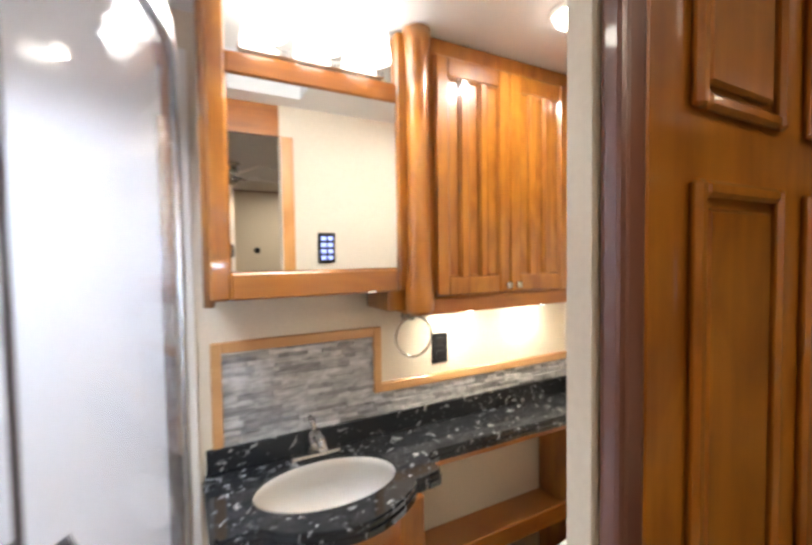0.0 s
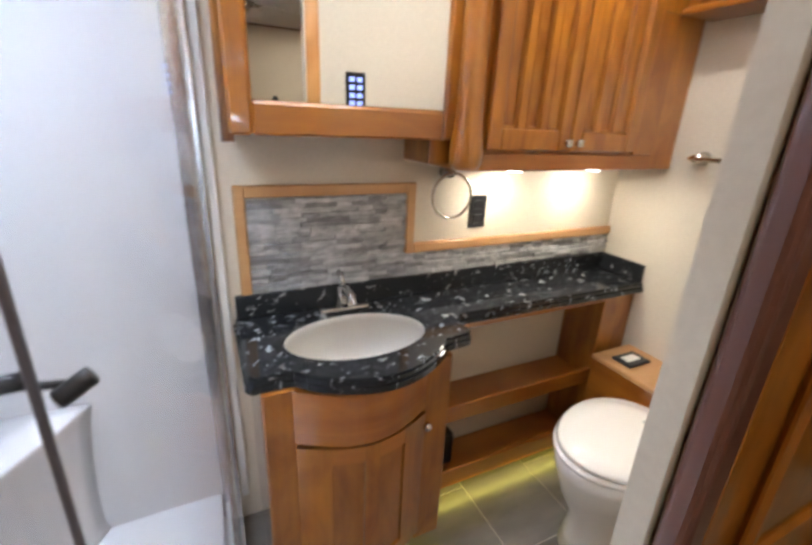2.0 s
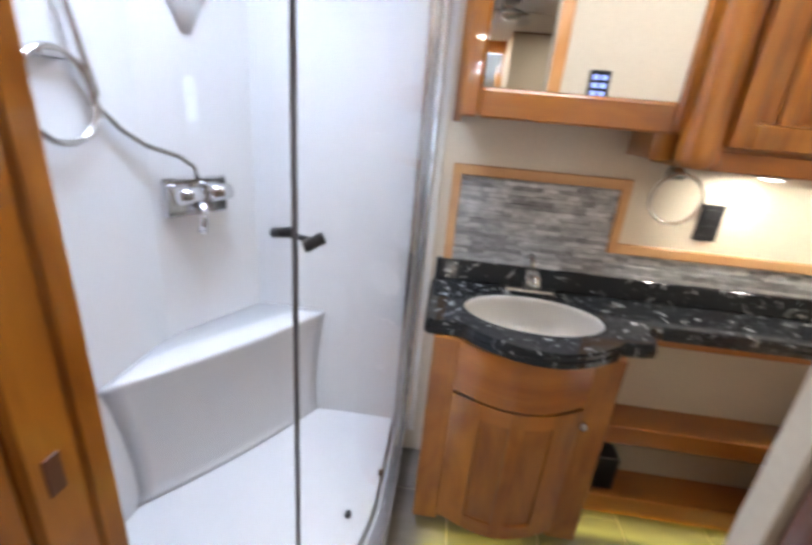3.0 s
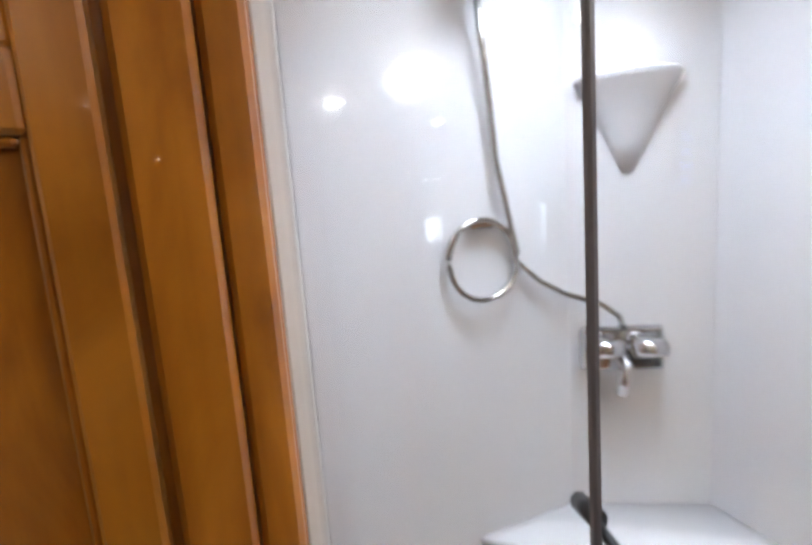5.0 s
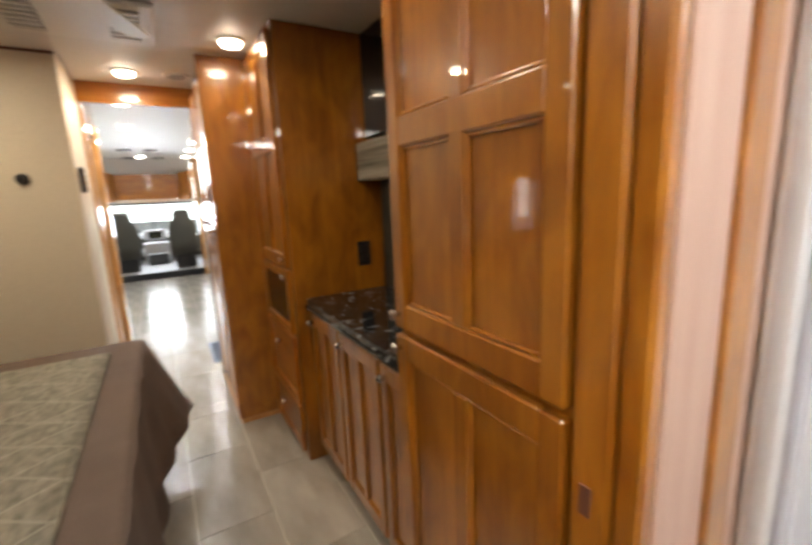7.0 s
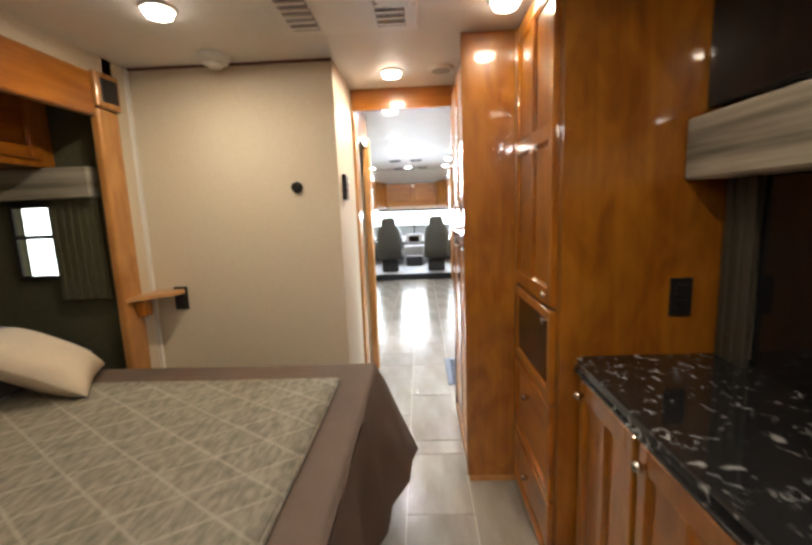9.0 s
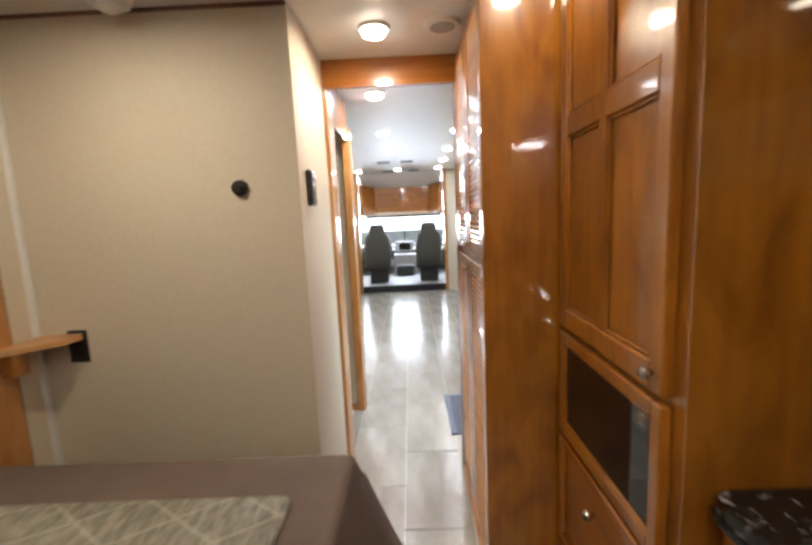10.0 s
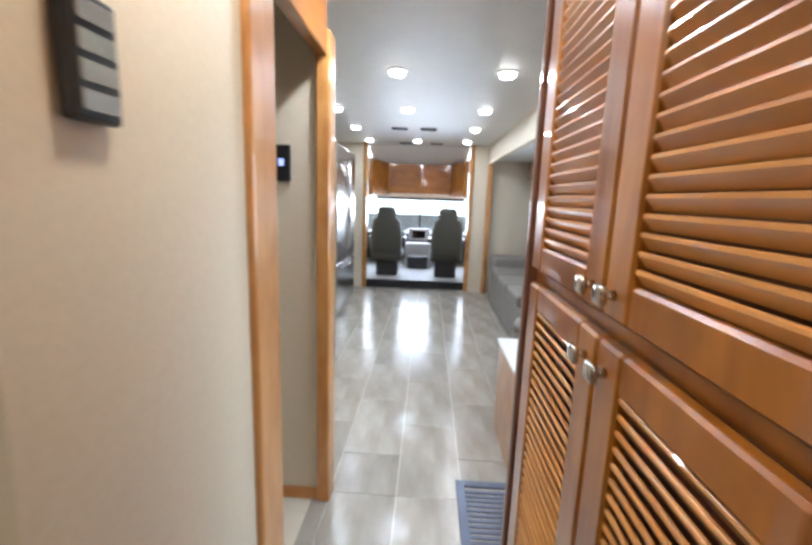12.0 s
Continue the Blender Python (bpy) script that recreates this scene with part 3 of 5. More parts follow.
part("kick", box(-0.50, -0.02, 0.01, 0.27, 0.0, 0.059), WOOD_EDGE_AND_SHADE, vanity)
shelves = thing("open_shelf_unit", (-1.0, 0.1, 0), "maple open shelf unit below the granite top", "shelf")
part("side", box(-0.56, -0.522, 0.002, 0.196, 0.03, 0.733, 0.003), WOOD, shelves)
part("side", box(-1.498, -1.33, 0.002, 0.196, 0.03, 0.733, 0.003), WOOD, shelves)
part("apron", box(-1.33, -0.56, 0.172, 0.195, 0.705, 0.733, 0.002), WOOD_H, shelves)
part("shelf", box(-1.33, -0.56, 0.004, 0.195, 0.335, 0.357, 0.002), WOOD_H, shelves)
part("shelf_lip", box(-1.33, -0.56, 0.176, 0.196, 0.33, 0.40, 0.003), WOOD_H, shelves)
part("bottom_shelf", box(-1.33, -0.56, 0.004, 0.195, 0.03, 0.055, 0.002), WOOD_H, shelves)
part("bottom_rail", box(-1.33, -0.56, 0.176, 0.196, 0.025, 0.105, 0.003), WOOD_H, shelves)
part("junction_box", box(-0.72, -0.565, 0.006, 0.12, 0.057, 0.20, 0.004), BLACK, shelves, "black box on the bottom shelf")
strip = thing("led_strip", (-1.0, 0.1, 0.01), "amber LED strip glowing below the vanity", "light strip")
part("strip", box(-1.45, -0.55, 0.09, 0.10, 0.015, 0.022), STRIP, strip)

# stone ledger panel with maple trim
ledger = thing("stone_backsplash", (-0.7, 0.005, 0.846), "grey split-face ledger stone backsplash behind the basin", "backsplash")
rng = random.Random(4)
z = 0.8475
strips = []
while z < 1.128:
    hgt = rng.uniform(0.011, 0.017)
    x = -0.03
    right = -0.52 if z > 0.925 else -1.497
    while x > right + 0.004:
        w = min(rng.uniform(0.035, 0.11), x - right)
        strips.append((x, w, z, min(hgt, 1.128 - z)))
        x -= w
    z += hgt
rest = bmesh.new()
for i, (x, w, z, hgt) in enumerate(strips):
    d = rng.uniform(0.007, 0.016)
    if i < 290:
        part("stone", box(x - w + 0.0008, x - 0.0008, 0.001, d, z + 0.0006, z + hgt - 0.0004), STONE, ledger)
    else:
        add_box(rest, x - w + 0.0008, x - 0.0008, 0.001, d, z + 0.0006, z + hgt - 0.0004)
if rest.verts:
    tagged(part("stone_rest", rest, STONE, ledger), kind="stuff")
else:
    rest.free()
trim = thing("backsplash_trim", (-0.7, 0.01, 0.9), "pale maple trim stepping round the stone backsplash", "trim", kind="structure")
part("upright", box(-0.03, 0.0, 0.001, 0.02, 0.8475, 1.163, 0.003), WOOD_TRIM, trim)
part("top_rail", box(-0.52, -0.03, 0.001, 0.02, 1.13, 1.163, 0.003), WOOD_TRIM, trim)
part("step_upright", box(-0.55, -0.52, 0.001, 0.02, 0.928, 1.163, 0.003), WOOD_TRIM, trim)
part("low_rail", box(-1.498, -0.55, 0.001, 0.02, 0.928, 0.962, 0.003), WOOD_TRIM, trim)

# mirror cabinet with light bar
mc = thing("mirror_cabinet", (-0.28, 0.09, 1.30), "maple framed mirror cabinet above the basin", "cabinet")
part("body", box(-0.505, -0.002, 0.001, 0.165, 1.31, 2.105), WOOD, mc)
part("stile", box(-0.046, 0.004, 0.166, 0.19, 1.30, 2.105, 0.006), WOOD, mc)
part("stile", box(-0.575, -0.536, 0.166, 0.19, 1.30, 2.105, 0.006), WOOD, mc)
part("bottom_rail", box(-0.536, -0.046, 0.166, 0.189, 1.30, 1.373, 0.006), WOOD_H, mc)
part("middle_rail", box(-0.536, -0.046, 0.166, 0.187, 1.888, 1.945, 0.004), WOOD_H, mc)
part("light_back", box(-0.536, -0.046, 0.1655, 0.168, 1.945, 2.105), MIRROR, mc, "mirrored strip behind the lights")
part("mirror", box(-0.536, -0.046, 0.166, 0.183, 1.373, 1.888, 0.003), MIRROR, mc, "bevelled mirror glass")
part("corner_bead", tube([(0.006, 0.17, 1.285), (0.006, 0.17, 2.10)], 0.014), WOOD, mc, smooth=True)
bar = thing("vanity_light", (-0.28, 0.19, 1.97), "three-lamp vanity light bar with glowing frosted shades", "wall lamp")
part("back_bar", box(-0.50, -0.08, 0.169, 0.182, 1.955, 1.975, 0.003), STEEL, bar)
for x in (-0.14, -0.29, -0.44):
    part("arm", cyl((x, 0.182, 1.99), (x, 0.215, 1.99), 0.012), STEEL, bar)
    part("shade", cyl((x, 0.235, 1.975), (x, 0.235, 2.075), 0.050, 0.034), OPAL, bar, "glowing frosted glass shade", smooth=True)

# turned column and wall cabinet
column = thing("pilaster", (-0.57, 0.2, 1.22), "rounded maple pilaster between mirror and wall cabinet", "pilaster")
bm = bmesh.new()
prof = [(1.225, 0.034), (1.24, 0.045), (1.27, 0.047), (1.31, 0.043), (1.37, 0.036), (1.5, 0.035), (1.75, 0.034), (2.0, 0.036), (2.06, 0.042), (2.105, 0.045)]
rows = [[bm.verts.new((-0.595 + r * math.cos(t), 0.215 + r * math.sin(t), z)) for t in (math.pi * 2 * k / 20 for k in range(20))] for z, r in prof]
for a, b in zip(rows, rows[1:]):
    for k in range(20):
        bm.faces.new((a[k], a[(k + 1) % 20], b[(k + 1) % 20], b[k]))
bm.faces.new(rows[0][::-1]), bm.faces.new(rows[-1])
part("column", bm, WOOD, column, smooth=True)
part("side_board", box(-0.575, -0.506, 0.002, 0.1655, 1.235, 2.105, 0.003), WOOD, column)
wc = thing("wall_cabinet", (-1.0, 0.1, 1.22), "maple wall cabinet with two grooved doors", "cabinet")
part("body", box(-1.498, -0.576, 0.002, 0.2085, 1.222, 2.105, 0.002), WOOD, wc)
part("bottom_rail", box(-1.36, -0.62, 0.209, 0.222, 1.222, 1.272, 0.003), WOOD_H, wc)
CABF = facing((0, 0.2095, 0), (-1, 0, 0), (0, 1, 0))
panel_door(wc, CABF, 0.655, 0.958, 1.28, 2.045, cols=3, stile=0.045, mid=0.028)
panel_door(wc, CABF, 0.962, 1.255, 1.28, 2.045, cols=3, stile=0.045, mid=0.028)
knob(wc, CABF, 0.94, 1.305, square=True)
knob(wc, CABF, 0.985, 1.305, square=True)
part("side_stile", box(-1.36, -1.262, 0.209, 0.224, 1.273, 1.70, 0.003), WOOD, wc)
for x in (-0.86, -1.22):
    pk = thing("puck_light", (x, 0.11, 1.21), "small round lit puck lamp under the wall cabinet", "light", "puck lights")
    part("housing", cyl((x, 0.11, 1.210), (x, 0.11, 1.2215), 0.034), STEEL, pk)
    part("lens", cyl((x, 0.11, 1.207), (x, 0.11, 1.2098), 0.024), GLOWDISC, pk)
tc = thing("toilet_cabinet", (-1.42, 0.6, 1.70), "maple overhead cabinet above the toilet", "cabinet")
part("body", box(-1.498, -1.365, 0.226, 0.993, 1.715, 2.105, 0.002), WOOD, tc)
part("ledge", box(-1.498, -1.335, 0.226, 0.993, 1.695, 1.7145, 0.005), WOOD_H, tc)
SIDE = facing((-1.3645, 0, 0), (0, 1, 0), (1, 0, 0))
panel_door(tc, SIDE, 0.25, 0.62, 1.74, 2.07, material=WOOD_H)
panel_door(tc, SIDE, 0.625, 0.985, 1.74, 2.07, material=WOOD_H)

ring = thing("towel_ring", (-0.66, 0.03, 1.12), "brushed nickel towel ring on the cream wall", "towel ring")
part("mount", cyl((-0.66, 0.001, 1.195), (-0.66, 0.045, 1.195), 0.022, 0.015), STEEL, ring, smooth=True)
part("ring", tube([(-0.665 + 0.073 * math.sin(2 * math.pi * k / 28), 0.05, 1.122 + 0.073 * math.cos(2 * math.pi * k / 28)) for k in range(28)], 0.005, 8, True), STEEL, ring, smooth=True)


def outlet(at, u, n, w, h, label):
    o = thing("wall_outlet", at, label, "outlet", "black outlets")
    m = facing(at, u, n)
    part("plate", fbox(bmesh.new(), m, -w / 2, w / 2, 0.0005, 0.007, -h / 2, h / 2, 0.002), BLACK, o)
    for v in (-0.025, 0.025):
        part("socket", fbox(bmesh.new(), m, -w * 0.28, w * 0.28, 0.0072, 0.0095, v - 0.016, v + 0.016, 0.003), BLACK, o)
    return o


outlet((-0.805, 0, 1.055), (-1, 0, 0), (0, 1, 0), 0.07, 0.115, "black double outlet on the cream wall under the cabinet")
tb = thing("towel_bar", (-1.46, 0.55, 1.27), "brushed nickel towel bar on the toilet wall", "towel bar")
for y in (0.32, 0.80):
    part("mount", cyl((-1.499, y, 1.27), (-1.445, y, 1.27), 0.024, 0.014), STEEL, tb, smooth=True)
part("rod", cyl((-1.448, 0.30, 1.27), (-1.448, 0.82, 1.27), 0.008), STEEL, tb, smooth=True)

tbox = thing("pipe_box", (-1.4, 0.6, 0), "maple boxed ledge behind the toilet", "ledge")
part("front", box(-1.30, -1.285, 0.226, 0.993, 0, 0.478, 0.002), WOOD_H, tbox)
part("top", box(-1.498, -1.278, 0.226, 0.993, 0.479, 0.50, 0.004), WOOD_TRIM, tbox)
pad = thing("flush_panel", (-1.37, 0.33, 0.5), "black flush control pad with grey screen on the ledge", "control panel")
part("pad", box(-1.435, -1.315, 0.285, 0.37, 0.5, 0.513, 0.005), BLACK, pad)
part("screen", box(-1.405, -1.335, 0.31, 0.345, 0.5132, 0.5155), PLASTIC, pad)

toilet = thing("toilet", (-1.05, 0.56, 0), "white porcelain toilet with closed lid", "toilet")


def egg(cx, cy, L, W, z, n=36):
    out = []
    for k in range(n):
        t = 2 * math.pi * k / n
        c = math.cos(t)
        out.append((cx + L * c, cy + W * math.sin(t) * (1 - 0.12 * c), z))
    return out


def loft(rows, cap=True):
    bm = bmesh.new()
    vs = [[bm.verts.new(p) for p in r] for r in rows]
    n = len(rows[0])
    for a, b in zip(vs, vs[1:]):
        for k in range(n):
            bm.faces.new((a[k], a[(k + 1) % n], b[(k + 1) % n], b[k]))
    if cap:
        bm.faces.new(vs[0][::-1]), bm.faces.new(vs[-1])
    return bm


part("pedestal", loft([egg(-1.09, 0.56, 0.19, 0.115, 0), egg(-1.09, 0.56, 0.175, 0.105, 0.05), egg(-1.08, 0.56, 0.165, 0.10, 0.15), egg(-1.06, 0.56, 0.20, 0.14, 0.25),
                       egg(-1.05, 0.56, 0.215, 0.175, 0.34), egg(-1.05, 0.56, 0.22, 0.182, 0.392)]), PORCELAIN, toilet, smooth=True)
part("seat", loft([egg(-1.055, 0.56, 0.228, 0.188, 0.393), egg(-1.055, 0.56, 0.234, 0.193, 0.40), egg(-1.055, 0.56, 0.228, 0.188, 0.409)]), PORCELAIN, toilet, smooth=True)
part("lid", loft([egg(-1.06, 0.56, 0.222, 0.182, 0.4105), egg(-1.06, 0.56, 0.23, 0.19, 0.418), egg(-1.06, 0.56, 0.22, 0.18, 0.432), egg(-1.06, 0.56, 0.15, 0.12, 0.438)]), PORCELAIN, toilet, smooth=True)
part("hinge", box(-1.284, -1.215, 0.48, 0.64, 0.36, 0.425, 0.012, 2), PORCELAIN, toilet)
part("mark", box(-1.20, -1.17, 0.545, 0.575, 0.4375, 0.4392), GREY, toilet, "small grey mark on the lid")

# ---- shower ----
def shower_curve(off=0.0, a0=0.0, a1=1.0, n=40):
    pts = []
    for i in range(n + 1):
        s = a0 + (a1 - a0) * i / n
        if s < 0.3:
            pts.append((0.07 + off, 0.002 + (0.37 - 0.002) * s / 0.3))
        else:
            t = (s - 0.3) / 0.7 * math.pi / 2
            pts.append((0.64 - (0.57 - off) * max(0.0, math.cos(t)) ** 0.94, 0.37 + (0.63 - off) * math.sin(t) ** 0.94))
    return pts


sh = thing("shower_enclosure", (0.4, 0.45, 0), "white moulded corner shower with curved glass door in metal frame", "shower")
bm = bmesh.new()
inner = [(0.10, 0.03), (0.65, 0.03), (0.80, 0.33), (0.80, 1.0), (0.66, 1.0)]
outer = [(0.10, 0.002), (0.85, 0.002), (0.85, 0.20), (0.85, 1.03), (0.66, 1.03)]
lo = [[bm.verts.new((x, y, z)) for x, y in ring] for ring in (inner, outer) for z in (0.05, 2.105)]
for i in range(4):
    bm.faces.new((lo[0][i], lo[0][i + 1], lo[1][i + 1], lo[1][i]))
    bm.faces.new((lo[2][i], lo[2][i + 1], lo[3][i + 1], lo[3][i]))
    bm.faces.new((lo[1][i], lo[1][i + 1], lo[3][i + 1], lo[3][i]))
    bm.faces.new((lo[0][i], lo[0][i + 1], lo[2][i + 1], lo[2][i]))
bm.faces.new((lo[0][0], lo[1][0], lo[3][0], lo[2][0])), bm.faces.new((lo[0][4], lo[1][4], lo[3][4], lo[2][4]))
part("surround", bm, WHITE, sh, "glossy white moulded surround")
pan = shower_curve(0.0)
part("pan", prism([(0.07, 0.002)] + pan[1:] + [(0.81, 1.0), (0.81, 0.03)], 0.0, 0.055), WHITE, sh, "white shower pan")
part("pan_floor", prism(shower_curve(0.05) + [(0.798, 0.99), (0.798, 0.335), (0.645, 0.032), (0.12, 0.032)], 0.056, 0.16, 0.01), WHITE, sh)
part("sill", ribbon([(x, y) for x, y in shower_curve(0.02)], 0.055, 0.13, 0.045), WHITE, sh, "rounded white sill")


def seat_ring(front, z, n=14):
    """Plan outline of the corner seat at one height; front runs from 0 (foot) to 1 (lip)."""
    a, b = Vector((0.797, 0.40 + 0.21 * front)), Vector((0.52 - 0.12 * front, 0.032))
    mid = (a + b) / 2 + Vector((-0.03, 0.045)) * (0.2 + 0.8 * front)
    run = [(1 - q) ** 2 * a + 2 * q * (1 - q) * mid + q * q * b for q in (k / n for k in range(n + 1))]
    return [(p.x, p.y, z) for p in run] + [(0.647, 0.032, z), (0.797, 0.335, z)]


part("corner_seat", loft([seat_ring(f, z) for f, z in ((0.80, 0.161), (0.73, 0.172), (0.70, 0.20), (0.71, 0.30), (0.78, 0.42), (0.89, 0.53), (0.96, 0.575), (1.0, 0.59), (0.985, 0.598), (0.95, 0.601))]),
     WHITE, sh, "moulded corner seat", smooth=True)
DIAG = facing((0.747, 0.224, 1.02), (0.4472, 0.8944, 0), (-0.8944, 0.4472, 0))


def shelf_ring(w, d, z, n=12):
    return [tuple(DIAG @ Vector((-0.02 + w * math.cos(math.pi * k / n), 0.004 + d * math.sin(math.pi * k / n), z))) for k in range(n + 1)]


part("soap_shelf", loft([shelf_ring(*q) for q in ((0.012, 0.004, 0.42), (0.045, 0.016, 0.49), (0.080, 0.036, 0.56), (0.110, 0.062, 0.615), (0.118, 0.070, 0.628), (0.113, 0.066, 0.636))]),
     WHITE, sh, "moulded tapering soap shelf", smooth=True)
SPLIT = 0.6365
part("glass_fixed", ribbon(shower_curve(0.006, 0.0, SPLIT), 0.135, 1.80, 0.005), GLASS, sh, "curved clear glass panel").visible_shadow = False
part("glass_door", ribbon(shower_curve(0.010, SPLIT, 1.0), 0.135, 1.80, 0.005), GLASS, sh, "curved clear glass door").visible_shadow = False
part("bottom_track", ribbon(shower_curve(0.012), 0.131, 0.150, 0.034), ALU, sh)
part("top_track", ribbon(shower_curve(0.012), 1.801, 1.845, 0.038), ALU, sh, "curved metal top track")
bx, by = shower_curve(0.0, SPLIT, 1.0, 1)[0]
part("door_edge", box(bx - 0.004, bx + 0.004, by + 0.001, by + 0.009, 0.15, 1.80, 0.002), SEAL, sh, "dark grey magnetic door seal")
part("wall_channel", box(0.062, 0.098, 0.002, 0.022, 0.10, 1.84, 0.003), ALU, sh)
part("wall_channel", box(0.084, 0.116, 0.023, 0.045, 0.13, 1.80, 0.003), ALU, sh)
part("wall_strip", box(0.036, 0.06, 0.001, 0.012, 0.10, 2.0, 0.003), PLASTIC, sh, "pale filler strip by the wall")
part("jamb_channel", box(0.63, 0.665, 0.975, 1.015, 0.056, 1.84, 0.004), ALU, sh)
part("jamb_channel", box(0.60, 0.629, 0.98, 1.012, 0.056, 1.84, 0.003), PLASTIC, sh)
hd = part("handle", tube([(bx - 0.03, by + 0.004, 1.113), (bx + 0.03, by - 0.012, 1.113)], 0.0045), BLACK, sh, "black door pull", smooth=True)
part("pull", tube([(bx - 0.042, by + 0.004, 1.119), (bx - 0.038, by + 0.005, 1.117), (bx - 0.020, by + 0.010, 1.106), (bx - 0.016, by + 0.011, 1.104)], 0.0095), BLACK, hd, smooth=True)
part("pull", tube([(bx + 0.009, by - 0.006, 1.119), (bx + 0.040, by - 0.015, 1.112)], 0.0085), BLACK, hd, smooth=True)
for fx, fy in ((0.13, 0.31), (0.20, 0.48)):
    part("roller", cyl((fx - 0.01, fy, 0.14), (fx - 0.01, fy, 0.175), 0.009), BLACK, sh)
valve = thing("shower_valve", (0.755, 0.205, 1.0), "chrome shower mixer with two handles on a square plate", "shower valve")
part("plate", fbox(bmesh.new(), DIAG, -0.098, 0.098, 0.001, 0.024, -0.056, 0.056, 0.008), CHROME, valve)
for u in (-0.048, 0.048):
    part("handle", cyl(DIAG @ Vector((u - 0.033, 0.052, 0.012)), DIAG @ Vector((u + 0.033, 0.052, 0.012)), 0.024), CHROME, valve, smooth=True)
    part("handle_stem", cyl(DIAG @ Vector((u, 0.022, 0.010)), DIAG @ Vector((u, 0.048, 0.012)), 0.016), CHROME, valve, smooth=True)
part("outlet_pipe", tube([DIAG @ Vector(q) for q in ((0, 0.022, -0.018), (0.004, 0.05, -0.03), (0.010, 0.056, -0.06), (0.014, 0.054, -0.10))], 0.015), CHROME, valve, smooth=True)
hose = thing("shower_hose", (0.77, 0.5, 1.2), "grey flexible shower hose with a loop on the white wall", "hose")
pts = [DIAG @ Vector((0, 0.03, 0.050)), DIAG @ Vector((0.012, 0.036, 0.085)), DIAG @ Vector((0.05, 0.034, 0.115)), Vector((0.775, 0.36, 1.165)), Vector((0.78, 0.43, 1.205)), Vector((0.785, 0.485, 1.255))]
c0 = Vector((0.785, 0.575, 1.268))
for k in range(26):
    a = -0.15 + 2 * math.pi * k / 24
    pts.append(c0 + Vector((-0.012 * k / 24, -0.084 * math.cos(a), 0.088 * math.sin(a))))
pts += [Vector((0.775, 0.505, 1.34)), Vector((0.78, 0.532, 1.48)), Vector((0.775, 0.552, 1.68)), Vector((0.76, 0.575, 1.82))]
part("tube", tube(pts, 0.0075, 8), STEEL, hose, smooth=True)
part("hanger", box(0.778, 0.80, 0.545, 0.60, 1.335, 1.352, 0.003), CHROME, hose)
head = thing("hand_shower", (0.78, 0.58, 1.84), "chrome hand shower in its wall bracket", "shower")
part("bracket", box(0.765, 0.799, 0.56, 0.60, 1.83, 1.87, 0.006), CHROME, head)
part("head", cyl((0.75, 0.58, 1.85), (0.68, 0.58, 1.90), 0.02, 0.045), CHROME, head, smooth=True)

# doorway post with strike plate
post = thing("door_post", (0.40, 1.0, 0), "tall maple doorway post with pale inset strip and strike plate", "post", kind="structure")
part("front_stile", box(0.357, 0.39, 1.066, 1.126, 0, 2.10, 0.006), WOOD, post)
part("inner_stile", box(0.361, 0.39, 1.026, 1.064, 0, 2.10, 0.006), WOOD, post)
part("inset_strip", box(0.392, 0.51, 1.024, 1.034, 0, 2.10, 0.003), LAMINATE, post, "pale pinkish inset strip")
part("rear_stile", box(0.512, 0.575, 1.016, 1.034, 0, 2.10, 0.004), WOOD, post)
part("edge_stile", box(0.577, 0.645, 1.018, 1.034, 0, 2.10, 0.004), LAMINATE, post)
part("strike_plate", box(0.3545, 0.3575, 1.090, 1.108, 0.912, 0.958, 0.001), WOOD_EDGE_AND_SHADE, post, "brass-toned strike plate")

slider = thing("sliding_door", (-0.7, 1.05, 0), "glossy maple sliding bathroom door with raised panels, slid open", "door")
part("slab", box(-1.12, -0.40, 1.034, 1.064, 0.01, 2.02, 0.003), WOOD, slider)
# the purplish reflection on the glossy edge is put into its darker colour
part("edge", box(-0.399, -0.355, 1.033, 1.067, 0.01, 2.02, 0.010, 3), WOOD_EDGE_AND_SHADE, slider, "rounded door edge, coloured darker for its purplish reflection")
SLF = facing((0, 1.0645, 0), (-1, 0, 0), (0, 1, 0))
for v0, v1 in ((0.12, 0.74), (0.83, 1.50), (1.585, 1.95)):
    for u0, u1 in ((0.48, 0.72), (0.80, 1.04)):
        bm = bmesh.new()
        fbox(bm, SLF, u0, u0 + 0.022, 0, 0.016, v0, v1, 0.006)
        fbox(bm, SLF, u1 - 0.022, u1, 0, 0.016, v0, v1, 0.006)
        fbox(bm, SLF, u0 + 0.022, u1 - 0.022, 0, 0.0155, v0, v0 + 0.022, 0.006)
        fbox(bm, SLF, u0 + 0.022, u1 - 0.022, 0, 0.0155, v1 - 0.022, v1, 0.006)
        part("panel_moulding", bm, WOOD, slider)
        part("raised_panel", fbox(bmesh.new(), SLF, u0 + 0.034, u1 - 0.034, 0, 0.009, v0 + 0.034, v1 - 0.034, 0.006), WOOD, slider)
sp = thing("keypad", (-0.62, 0.985, 1.30), "black keypad with blue-lit buttons on the partition", "switch")
part("plate", box(-0.605, -0.520, 0.982, 0.9945, 1.385, 1.53, 0.003), BLACK, sp)
for i in range(4):
    for x in (-0.590, -0.556):
        part("button", box(x, x + 0.022, 0.979, 0.9818, 1.40 + 0.031 * i, 1.418 + 0.031 * i), LED, sp)

